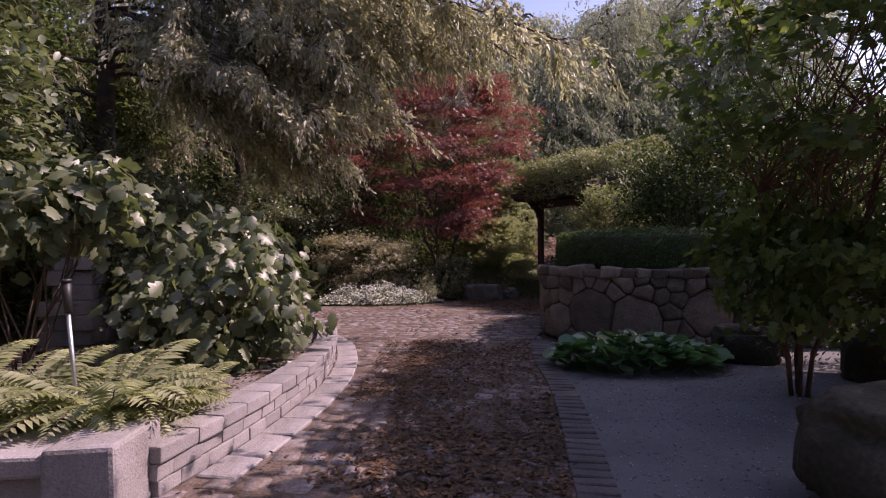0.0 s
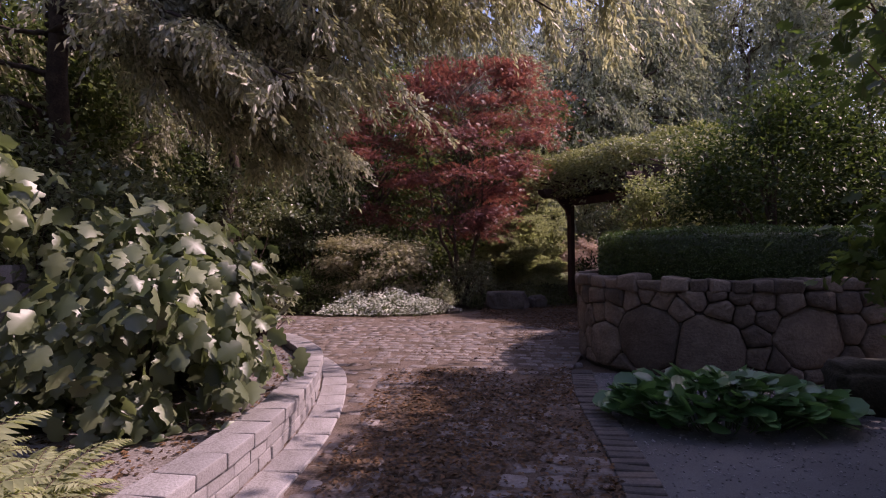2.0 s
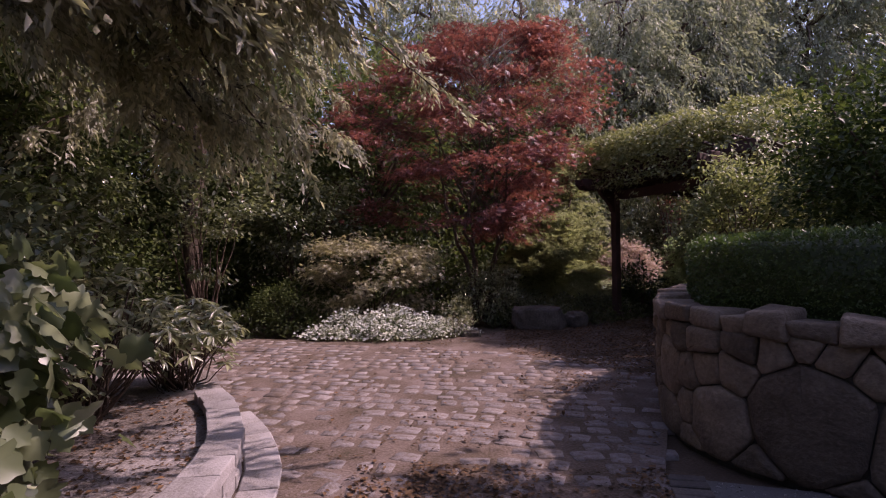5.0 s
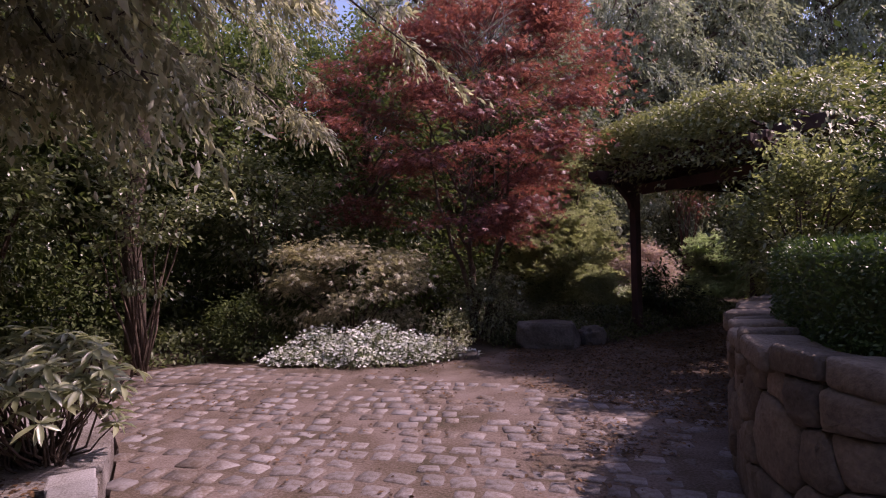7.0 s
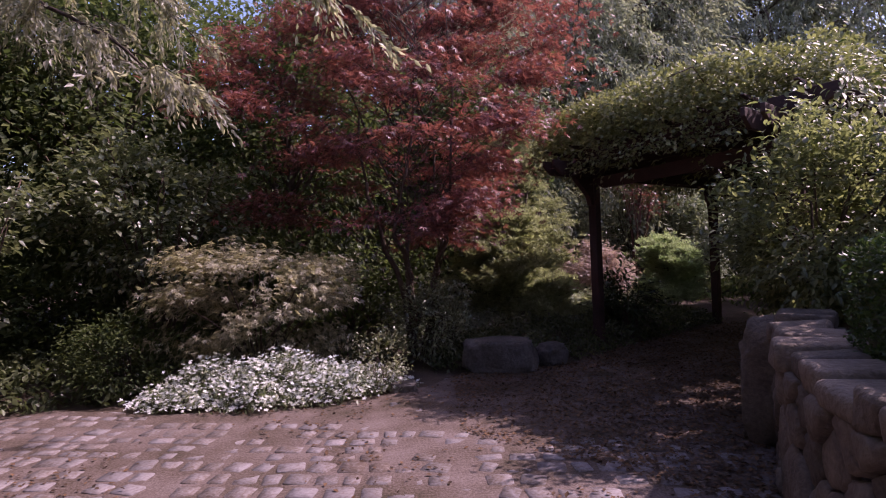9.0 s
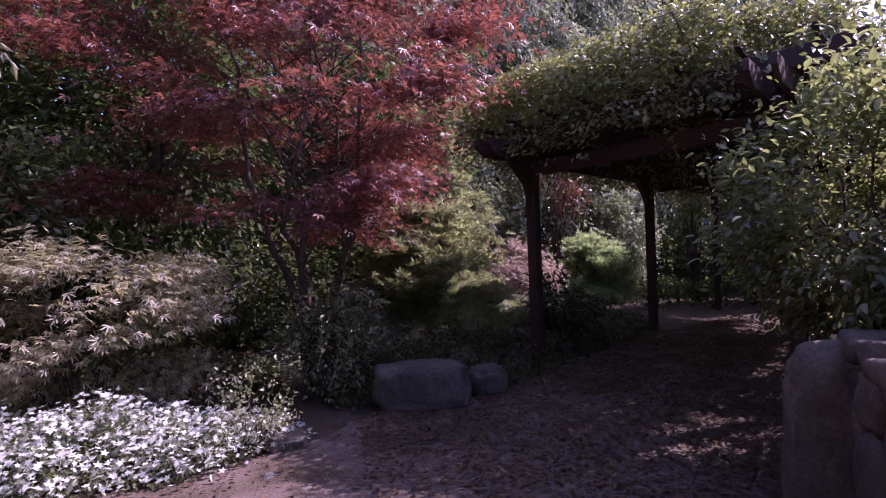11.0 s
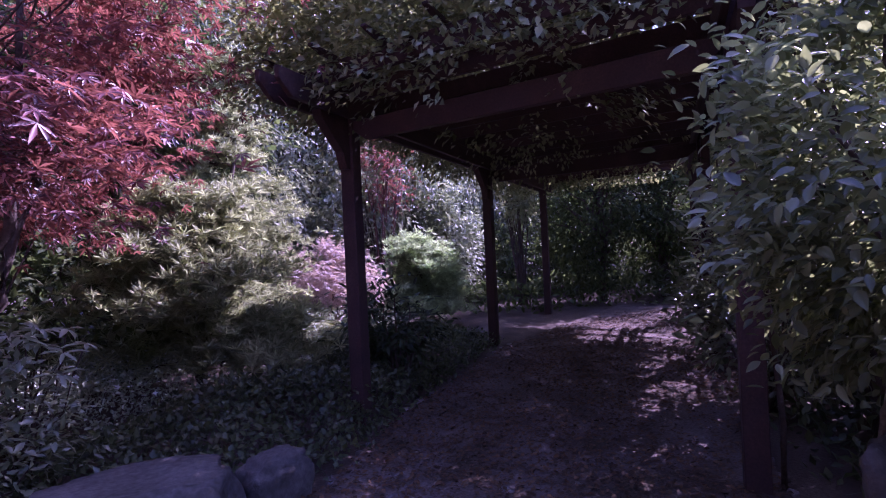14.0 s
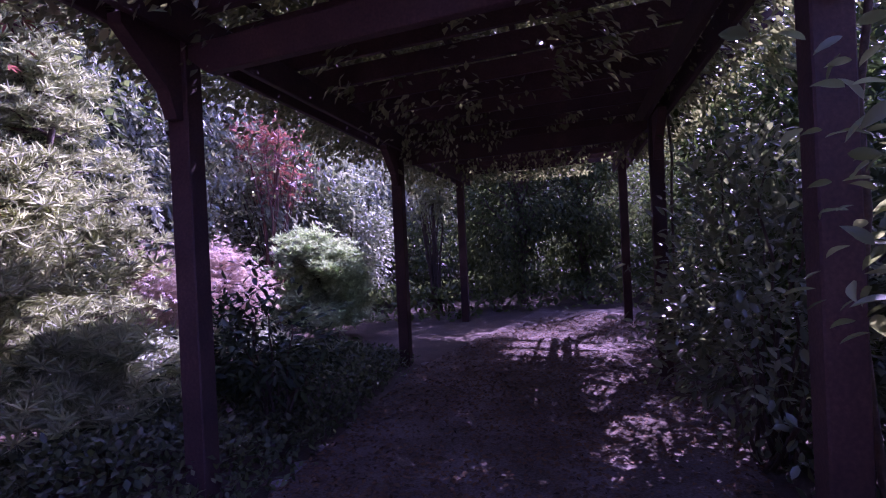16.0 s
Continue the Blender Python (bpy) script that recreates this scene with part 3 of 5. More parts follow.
def hedge():
    t = thing("hedge", "clipped dark green boxwood hedge behind the stone wall", "hedge")
    n = 50000
    s_ = rng.uniform(0.2, _len - 1.6, n)
    line = np.array([[*_at(a)[0], *_at(a)[1]] for a in np.linspace(0, _len, 200)])
    k = np.clip(s_ / _len * 199, 0, 199)
    p = np.stack([np.interp(k, np.arange(200), line[:, j]) for j in range(4)], 1)
    nrm = -sign * np.stack([-p[:, 3], p[:, 2]], 1)
    q = rng.random(n)                          # round the clipped section: front, top, back
    side = rng.integers(0, 5, n)
    off = np.where(side < 2, 0.3 + rng.normal(0, 0.018, n), np.where(side < 4, 0.3 + q * 0.75, 1.05))
    z = np.where((side < 2) | (side == 4), 0.95 + q * 0.74, 1.69 + rng.normal(0, 0.018, n))
    edge = np.maximum(0, z - 1.6) * np.maximum(0, 0.42 - off)
    z = z - edge * 3
    wave = np.array([noise.noise(Vector((a * 1.6, b * 2, c * 2))) for a, b, c in zip(s_[:n], off, z)]) * 0.05
    P = np.column_stack([p[:, :2] + nrm * (off - wave * (side < 2))[:, None], z + wave * (side >= 2)])
    out = np.where((side < 2)[:, None], np.column_stack([-nrm, np.zeros(n)]), np.array((0, 0, 1.0)))
    D = unit(out + rng.normal(0, 0.7, (n, 3)))
    V, F = blades(P, D, out + rng.normal(0, 0.5, (n, 3)), rng.uniform(0.02, 0.036, n), 0.6, LENS)
    mesh_np("foliage", V, F, L_HEDGE, t)
    # Dark sheet behind the leaves; its colour stands for the hedge's shaded inside.
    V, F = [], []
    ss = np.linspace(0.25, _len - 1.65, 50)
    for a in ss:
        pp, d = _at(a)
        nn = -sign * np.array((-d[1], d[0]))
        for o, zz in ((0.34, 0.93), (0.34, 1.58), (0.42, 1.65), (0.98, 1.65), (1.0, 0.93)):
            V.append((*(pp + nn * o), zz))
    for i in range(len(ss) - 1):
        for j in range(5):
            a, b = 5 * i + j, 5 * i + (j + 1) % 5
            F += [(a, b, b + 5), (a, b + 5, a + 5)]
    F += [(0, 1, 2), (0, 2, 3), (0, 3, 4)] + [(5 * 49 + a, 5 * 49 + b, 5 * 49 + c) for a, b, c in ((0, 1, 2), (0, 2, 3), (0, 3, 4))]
    mesh_np("dark_inner_sheet", V, F, L_DARK, t)


hedge()


# ---- pergola ----
P1, P2, P3, P4 = np.array((3.08, 17.05)), np.array((6.5, 19.45)), np.array((4.55, 13.98)), np.array((7.95, 16.4))
BEAM_Z = 2.95


def beam(name, a, b, size, z, parent, over=(0.0, 0.0), slope=0.0, mat=M_WOOD):
    """A squared timber from a to b in plan, its underside at z, its lower end corners cut aslant."""
    a, b = np.asarray(a, float), np.asarray(b, float)
    d = unit(b - a)
    a, b = a - d * over[0], b + d * over[1]
    l = float(np.hypot(*(b - a)))
    w, h = size
    bm = bmesh.new()
    cut = min(0.16, l * 0.1)
    prof = [(-l / 2 + cut, 0), (l / 2 - cut, 0), (l / 2, h * 0.55), (l / 2, h), (-l / 2, h), (-l / 2, h * 0.55)]
    vs = [[bm.verts.new((x, y, zz)) for x, zz in prof] for y in (-w / 2, w / 2)]
    bm.faces.new(vs[0])
    bm.faces.new(vs[1][::-1])
    for i in range(6):
        bm.faces.new((vs[0][i], vs[1][i], vs[1][(i + 1) % 6], vs[0][(i + 1) % 6]))
    bmesh.ops.recalc_face_normals(bm, faces=bm.faces)
    bmesh.ops.bevel(bm, geom=list(bm.edges), offset=0.006, segments=1, affect="EDGES")
    ob = part(name, bm, mat, parent)
    m = (a + b) / 2
    ob.matrix_local = pose(m[0], m[1], z, 0, 0, math.degrees(math.atan2(d[1], d[0])))
    return ob


def pergola():
    t = thing("pergola", "dark reddish stained timber pergola over the path, overgrown by vines", "pergola")
    for p in (P1, P2, P3, P4):
        part("post", block((0.15, 0.15, BEAM_Z + 0.3), 0.008), M_WOOD, t).matrix_local = pose(*p, (BEAM_Z + 0.3) / 2 - 0.05, 0, 0, 35)
    for a, b in ((P1, P2), (P3, P4)):
        n = unit(np.array((-(b - a)[1], (b - a)[0])))
        for k in (-1, 1):
            beam("beam", a + n * 0.1 * k, b + n * 0.1 * k, (0.05, 0.22), BEAM_Z, t, (1.15, 0.75))
    for p in (2 * P2 - P1, 2 * P4 - P3):
        part("post", block((0.15, 0.15, BEAM_Z + 0.3), 0.008), M_WOOD, t).matrix_local = pose(*p, (BEAM_Z + 0.3) / 2 - 0.05, 0, 0, 35)
    for a, b in ((P2, 2 * P2 - P1), (P4, 2 * P4 - P3)):
        n = unit(np.array((-(b - a)[1], (b - a)[0])))
        for k in (-1, 1):
            beam("beam", a + n * 0.1 * k + unit(b - a) * 0.76, b + n * 0.1 * k, (0.05, 0.22), BEAM_Z, t, (0.0, 0.75))
    for f in np.linspace(-0.12, 2.12, 17):
        a, b = P1 + (P2 - P1) * f, P3 + (P4 - P3) * f
        beam("rafter", a, b, (0.05, 0.18), BEAM_Z + 0.223, t, (0.7, 0.7))
    for f in np.linspace(-0.1, 1.1, 8):
        a, b = P1 + (P3 - P1) * f, 2 * P2 - P1 + (P4 - P2) * f
        beam("purlin", a, b, (0.05, 0.05), BEAM_Z + 0.406, t, (0.85, 0.85))
    for p, q in ((P1, P3), (P2, P4)):
        beam("cross_beam", p + unit(q - p) * 0.08, q - unit(q - p) * 0.08, (0.07, 0.2), BEAM_Z - 0.205, t)
    for p, q in ((P1, P2), (P2, 2 * P2 - P1), (P3, P4), (P4, 2 * P4 - P3)):
        d = unit(q - p)                        # a solid knee bracket on the near side of each post
        bm = bmesh.new()
        prof = [(-0.07, -0.5), (-0.07, 0.0), (-0.52, 0.0), (-0.52, -0.06), (-0.19, -0.34), (-0.13, -0.5)]
        vs = [[bm.verts.new((x, y, z)) for x, z in prof] for y in (-0.045, 0.045)]
        bm.faces.new(vs[0])
        bm.faces.new(vs[1][::-1])
        for i in range(6):
            bm.faces.new((vs[0][i], vs[1][i], vs[1][(i + 1) % 6], vs[0][(i + 1) % 6]))
        bmesh.ops.recalc_face_normals(bm, faces=bm.faces)
        part("brace", bm, M_WOOD, t).matrix_local = pose(p[0], p[1], BEAM_Z + 0.02, 0, 0, math.degrees(math.atan2(d[1], d[0])))


pergola()


def vine():
    t = thing("vine", "thick green climbing vine covering the pergola's roof", "vine")
    n = 168000
    f, g = rng.uniform(-0.22, 2.2, n), rng.uniform(-0.24, 1.15, n)
    ok = ((f < 1.2) & ((g < 0.9) | (f > -0.1))) | ((f >= 1.2) & ((g < 0.8) | (f < 1.9)) & (rng.random(n) < 0.85))
    f, g = f[ok], g[ok]
    n = len(f)
    base = P1 + (P2 - P1) * f[:, None] + (P3 - P1) * g[:, None]
    hump = np.array([0.72 + 0.65 * noise.noise(Vector((a * 0.55, b * 0.55, 3))) + 0.3 * noise.noise(Vector((a * 1.7, b * 1.7, 9))) for a, b in base])
    edge = np.clip(np.minimum.reduce([f + 0.22, 2.2 - f, g + 0.24, 1.15 - g]) / 0.22, 0, 1)
    top = BEAM_Z + 0.45 + hump * (0.35 + 0.65 * np.sqrt(edge))
    u = rng.random(n)
    z = np.where(u < 0.5, top + rng.normal(0, 0.07, n), BEAM_Z + 0.42 + (top - BEAM_Z - 0.42) * rng.random(n))
    fringe = (edge < 0.6) & (rng.random(n) < 0.6)
    z = np.where(fringe, BEAM_Z + 0.02 + rng.random(n) * 1.1, z)
    P = np.column_stack([base, z])
    P[:, :2] += rng.normal(0, 0.06, (n, 2))
    mid = np.array((*(P1 + P4) / 2, 2.6))
    D, N = foliage_axes(P, mid, 0.35, 0.8)
    V, F = blades(P, D, N, rng.uniform(0.05, 0.1, n), 0.6, LENS)
    mesh_np("foliage", V, F, L_VINE, t)
    hang = []
    for _ in range(240):
        ff, gg = rng.uniform(-0.2, 1.9), rng.choice((-0.22, 1.22)) if rng.random() < 0.4 else rng.uniform(-0.2, 1.2)
        b = P1 + (P2 - P1) * ff + (P3 - P1) * gg
        m = 26
        zz = BEAM_Z + 0.45 - rng.uniform(0.1, 0.75) * rng.random(m)
        Q = np.column_stack([np.tile(b, (m, 1)) + rng.normal(0, 0.07, (m, 2)), zz])
        hang.append(Q)
    P = np.concatenate(hang)
    D, N = foliage_axes(P, mid, 0.9, 0.5)
    V, F = blades(P, D, N, rng.uniform(0.06, 0.12, len(P)), 0.5, LENS)
    tagged(mesh_np("hanging_growth", V, F, L_VINE, t), kind="stuff")
    ch = []
    for p in (P3, P4):
        ch.append(tube(bend((p[0] + 0.12, p[1] - 0.1, 0.0), (p[0] + 0.1, p[1] - 0.11, BEAM_Z + 0.4), 0, 0.02, 9), 0.02, 0.014, 5))
    for _ in range(40):
        a = P1 + (P2 - P1) * rng.uniform(-0.1, 1.1) + (P3 - P1) * rng.uniform(-0.1, 1.1)
        b = a + rng.normal(0, 0.9, 2)
        ch.append(tube(bend((*a, BEAM_Z + 0.45), (*b, BEAM_Z + 0.75), 0.1, 0.05), 0.014, 0.006, 4))
    V, F = join(ch)
    tagged(mesh_np("woody_growth", V, F, M_BARK, t, True), kind="stuff")


vine()

# ---- shrubs beside the walls ----
shrub("climber", "bushy sunlit climber with broad glossy leaves over the wall's end", "bush", (3.9, 12.8, 0.9), (3.9, 12.72, 1.95), (0.84, 0.86, 0.98), 13500, (OVATE, 0.074, 0.52), L_CLIMBER, 95, 0.13, 0.7, 0.35, 16, bark=M_BARK, floor=0.95)
shrub("laurel", "tall dark evergreen laurel behind the clipped hedge", "bush", (5.2, 10.7, 0.9), (5.2, 10.7, 2.35), (1.5, 1.4, 1.4), 20000, (LENS, 0.09, 0.5), L_LAUREL, 110, 0.26, 0.72, 0.3, 14, 0.035, floor=0.95)
shrub("laurel", "tall dark evergreen laurel behind the clipped hedge", "bush", (7.3, 11.2, 0.9), (7.3, 11.2, 2.9), (1.8, 1.6, 2.0), 20000, (LENS, 0.1, 0.5), L_LAUREL, 100, 0.28, 0.72, 0.3, 14, 0.035, floor=0.95)
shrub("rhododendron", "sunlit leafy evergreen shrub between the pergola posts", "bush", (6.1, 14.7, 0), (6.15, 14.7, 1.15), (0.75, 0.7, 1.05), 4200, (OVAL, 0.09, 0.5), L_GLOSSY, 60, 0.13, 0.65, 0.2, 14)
# Darker leaves than the shrub above: the bank's shade is put into the colour.
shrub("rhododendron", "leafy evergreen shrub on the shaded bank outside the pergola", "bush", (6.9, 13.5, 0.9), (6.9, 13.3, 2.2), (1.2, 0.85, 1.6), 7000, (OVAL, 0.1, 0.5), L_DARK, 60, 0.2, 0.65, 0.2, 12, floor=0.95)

shrub("laurel", "tall dark evergreen laurel outside the pergola", "bush", (8.7, 14.9, 0), (8.7, 14.8, 2.4), (1.2, 1.0, 2.3), 11000, (LENS, 0.12, 0.5), L_LAUREL, 70, 0.26, 0.6, 0.3, 14, 0.03)
shrub("laurel", "tall dark evergreen laurel outside the pergola", "bush", (11.0, 16.4, 0), (11.0, 16.3, 2.5), (1.3, 1.1, 2.4), 11000, (LENS, 0.12, 0.5), L_LAUREL, 70, 0.26, 0.6, 0.3, 14, 0.03)

# ---- raised bed beside the block wall ----
shrub("hydrangea", "large oak-leaved hydrangea with drooping lobed leaves beside the wall", "bush", (-2.75, 6.2, 0.2), (-2.62, 6.1, 1.0), (1.05, 1.25, 0.9), 2300, (OAK, 0.17, 0.9), L_HYDRA, 60, 0.15, 0.5, 1.1, 40, 0.012, floor=0.24, wild=0.9, tumble=0.9)
shrub("hydrangea", "oak-leaved hydrangea with pale sunlit lobed leaves", "bush", (-4.1, 5.2, 0.2), (-4.0, 5.1, 1.88), (0.9, 0.75, 0.38), 1100, (OAK, 0.18, 0.95), L_HYDRA, 42, 0.14, 0.55, 0.8, 12, 0.012, floor=0.24, tumble=0.9)
shrub("viburnum", "tall viburnum with layered pale leaves at the bed's back", "bush", (-5.6, 8.3, 0.2), (-5.4, 8.2, 1.7), (1.4, 1.2, 1.3), 8000, (OVAL, 0.1, 0.55), L_GLOSSY, 85, 0.2, 0.55, 0.4, 18, floor=0.3)
shrub("viburnum", "leafy viburnum between the hydrangea and the cedar", "bush", (-3.9, 7.9, 0.2), (-3.8, 7.8, 1.25), (1.0, 0.9, 0.95), 5200, (OVAL, 0.09, 0.55), L_GLOSSY, 60, 0.2, 0.5, 0.4, 18, floor=0.3)
shrub("viburnum", "tall leafy viburnum with whitish sunlit leaf tops", "bush", (-5.1, 5.2, 0.2), (-4.9, 5.1, 2.55), (1.0, 1.0, 0.95), 5500, (OVAL, 0.12, 0.6), L_HYDRA, 65, 0.2, 0.5, 0.4, 18, floor=0.3)
shrub("camellia", "tall dark glossy evergreen with scattered bright leaves", "bush", (-6.8, 6.4, 0.2), (-6.7, 6.3, 3.2), (1.6, 1.7, 2.6), 9500, (OVAL, 0.12, 0.55), L_GLOSSY, 90, 0.3, 0.65, 0.4, 18, 0.04, floor=0.3)


def whorled(name, label, base, centre, radii, whorls, per, length, mat, floor):
    """A rhododendron: whorls of long narrow leaves at the ends of its stems."""
    t = thing(name, label, "bush", "", base)
    o = np.asarray(base, float)
    c = unit(rng.normal(size=(whorls, 3)) * (1, 1, 0.8) + (0, 0, 0.35)) * rng.uniform(0.62, 1.05, (whorls, 1)) * np.asarray(radii) + centre
    c = c[c[:, 2] > floor + 0.1]
    ch, st = [], []
    for q in c:
        ax = unit(q - (o + (0, 0, 0.1)) + (0, 0, 0.5))
        a = rng.random() * 6 + np.arange(per) * 2 * math.pi / per + rng.normal(0, 0.15, per)
        s1 = unit(np.cross(ax, (0.3, 0.2, 1.0)))
        s2 = np.cross(ax, s1)
        D = np.cos(a)[:, None] * s1 + np.sin(a)[:, None] * s2 + ax * rng.uniform(-0.35, 0.6, per)[:, None] - np.array((0, 0, 0.25))
        ch.append(blades(np.tile(q, (per, 1)), D, np.tile(ax, (per, 1)) + rng.normal(0, 0.2, (per, 3)), length * rng.uniform(0.7, 1.2, per), 0.3, OVAL))
    for q in c[:70]:
        st.append(tube(bend(o + rng.normal(0, 0.05, 3) * (1, 1, 0), q, -0.04, 0.03), 0.012, 0.005, 5))
    V, F = join(ch)
    V[:, 2] = np.maximum(V[:, 2], floor)
    mesh_np("foliage", V - o, F, mat, t)
    V, F = join(st)
    tagged(mesh_np("branchwork", V - o, F, M_BARK, t, True), kind="stuff")
    return t


whorled("rhododendron", "rhododendron with whorls of long pale green leaves at the plaza's edge", (-3.2, 9.8, 0.1), (-3.2, 9.75, 0.74), (0.66, 0.58, 0.44), 110, 9, 0.165, L_RHODO, 0.14)
whorled("rhododendron", "small rhododendron with long leaves in the mulch bed", (-2.6, 6.9, 0.2), (-2.6, 6.9, 0.45), (0.3, 0.3, 0.2), 16, 8, 0.12, L_RHODO, 0.22)
whorled("rhododendron", "rhododendron with flower-pale leaf tips behind the hydrangea", (-3.3, 8.6, 0.2), (-3.3, 8.6, 0.95), (0.75, 0.7, 0.65), 120, 9, 0.13, L_RHODO, 0.22)


def fern(name, label, at, n, length, mat, seed, droop=1.0, pinnae=22, width=0.2):
    """A rosette of arching fronds, each a midrib with narrow leaflets on both sides."""
    r = np.random.default_rng(seed)
    t = thing(name, label, "fern", "ferns", at)
    ch, ribs = [], []
    for i in range(n):
        az, l = r.random() * 6.283, length * r.uniform(0.6, 1.15)
        lift = r.uniform(0.5, 1.35)
        s_ = np.linspace(0.0, 1, pinnae)
        rad = l * (s_ * 0.95)
        z = l * (lift * s_ * 1.0 - droop * 0.8 * s_ ** 2)
        p = np.column_stack([rad * math.cos(az), rad * math.sin(az), np.maximum(z + 0.03, 0.02)])
        d = unit(np.gradient(p, axis=0))
        side = unit(np.cross(d, (0, 0, 1.0)))
        w = l * width * np.sin(np.clip(s_ * 0.95 + 0.08, 0, 1) * math.pi) ** 0.7
        for k in (-1, 1):
            ch.append(blades(p[1:], (side * k + d * 0.45)[1:] - (0, 0, 0.15), np.cross(side, d)[1:] + r.normal(0, 0.12, (pinnae - 1, 3)), w[1:] * r.uniform(0.85, 1.1, pinnae - 1), 0.32, LENS))
        ribs.append(tube(p[::4], 0.004, 0.0015, 3))
    V, F = join(ch)
    mesh_np("fronds", V, F, mat, t)
    V, F = join(ribs)
    tagged(mesh_np("ribwork", V, F, M_BARK, t), kind="stuff")


for k, (x, y, n, l) in enumerate(((-2.2, 3.5, 120, 0.78), (-2.8, 3.35, 110, 0.8), (-2.0, 4.1, 70, 0.52), (-3.4, 3.6, 80, 0.75), (-2.6, 4.2, 60, 0.55))):
    fern("fern", "arching pale green fern clump spilling over the low wall", (x, y, 0.2), n, l, L_FERN, 40 + k)
for k, (x, y) in enumerate(((3.5, 19.9), (3.0, 19.5), (4.2, 20.4))):
    fern("fern", "arching sunlit fern beside the pergola", (x, y, 0.25), 26, 0.7, L_FERN, 60 + k, 0.8)


# ---- gravel court ----
def bergenia():
    t = thing("bergenia", "low patch of large round glossy green leaves in the gravel", "plant", at=(2.25, 6.4, 0))
    n = 420
    a, r = rng.random(n) * 6.283, np.sqrt(rng.random(n))
    P = np.column_stack([r * np.cos(a) * 0.95, r * np.sin(a) * 0.5, 0.06 + 0.2 * (1 - r ** 2) + rng.random(n) * 0.1])
    out = np.column_stack([np.cos(a), np.sin(a), np.full(n, 0.25)])
    D = unit(out + rng.normal(0, 0.5, (n, 3)))
    D[:, 2] = rng.uniform(-0.1, 0.7, n)
    V, F = blades(P, D, np.array((0, 0, 1.0)) + 0.4 * out + rng.normal(0, 0.3, (n, 3)), rng.uniform(0.12, 0.21, n), 0.85, ROUND)
    V[:, 2] = np.maximum(V[:, 2], 0.01)
    mesh_np("foliage", V, F, L_BERG, t, True)
    V, F = join([tube(bend((p[0] * 0.7, p[1] * 0.7, 0.0), p, 0, 0.005, 4), 0.007, 0.004, 4) for p in P[:220]])
    tagged(mesh_np("stalkwork", V, F, L_BERG, t), kind="stuff")


bergenia()
rock("boulder", "brown boulder holding the raised soil beside the pergola", (4.4, 13.0, -0.03), (0.75, 0.55, 0.95), 31, M_STONE, turn=10, group="wall end boulders")
rock("boulder", "dark boulder beside the gravel", (2.3, 2.75, -0.02), (0.85, 1.0, 0.6), 3, M_DARKROCK, turn=20, group="boulders in the gravel")
rock("boulder", "rounded dark boulder at the foot of the stone wall", (3.75, 6.7, -0.02), (0.9, 0.6, 0.42), 5, M_DARKROCK, turn=-10, group="boulders in the gravel")
rock("boulder", "dark weathered boulder under the small tree", (4.6, 5.7, -0.02), (0.8, 0.7, 0.5), 8, M_DARKROCK, turn=40, group="boulders in the gravel")


def small_tree():
    t = thing("garden_tree", "small multi-stemmed tree with reddish bark and broad dark leaves", "tree", at=(3.35, 5.15, 0))
    o = np.array((3.35, 5.15, 0))
    centre = np.array((3.3, 4.1, 2.95))
    P, c, pick = scatter(3800, centre, (2.1, 1.2, 1.1), 110, 0.2, 0.4, 0.4)
    P2_, c2, _ = scatter(2500, (3.45, 4.75, 1.28), (1.2, 0.8, 0.78), 60, 0.17, 0.35, 0.4)
    keep = (np.hypot(P[:, 0] - 0.1, P[:, 1] - 2.2) > 1.5) | (P[:, 2] > 3.2)
    P = np.concatenate([P[keep], P2_])
    P = P[(P[:, 0] > 2.3) | (rng.random(len(P)) < 0.5)]
    P = P[(P[:, 0] > 0.9 - 0.35 * (P[:, 2] - 2)) | (P[:, 2] > 3.6)]
    D, N = foliage_axes(P, centre - (0, 0, 1), 0.3, 0.9)
    V, F = blades(P, D, N, rng.uniform(0.08, 0.14, len(P)), 0.85, LOBED)
    mesh_np("crown", V - o, F, L_SHADE, t)
    ch = []
    for i in range(6):
        a = i * 1.05
        top = o + (0.55 * math.cos(a), 0.5 * math.sin(a) - 0.3, 1.9 + 0.2 * (i % 3))
        line = bend(o + (0.07 * math.cos(a), 0.07 * math.sin(a), -0.05), top, 0.1, 0.03, 7)
        V, F = tube(line, 0.022, 0.012, 7)
        mesh_np("trunk", V - o, F, M_REDBARK, t, True)
        for j in np.flatnonzero(np.arange(len(c)) % 6 == i)[:20]:
            ch.append(tube(bend(top if j % 2 else line[4], c[j], 0.12, 0.05), 0.008, 0.003, 5))
    for q in c2[:20]:
        ch.append(tube(bend(o + (0, 0, 0.5), q, 0.1, 0.03), 0.012, 0.004, 4))
    V, F = join(ch)
    tagged(mesh_np("branchwork", V - o, F, M_REDBARK, t, True), kind="stuff")


small_tree()
shrub("azalea", "dark leafy shrub behind the small tree in the gravel", "bush", (4.9, 6.2, 0), (4.9, 6.1, 0.75), (1.0, 0.7, 0.75), 4200, (LENS, 0.07, 0.5), L_LAUREL, 50, 0.14, 0.65, 0.3, 14, 0.01)
shrub("azalea", "dark leafy shrub behind the small tree in the gravel", "bush", (4.9, 4.9, 0), (5.0, 4.8, 0.95), (0.85, 0.8, 0.95), 4200, (LENS, 0.08, 0.5), L_LAUREL, 50, 0.15, 0.65, 0.3, 14, 0.01)


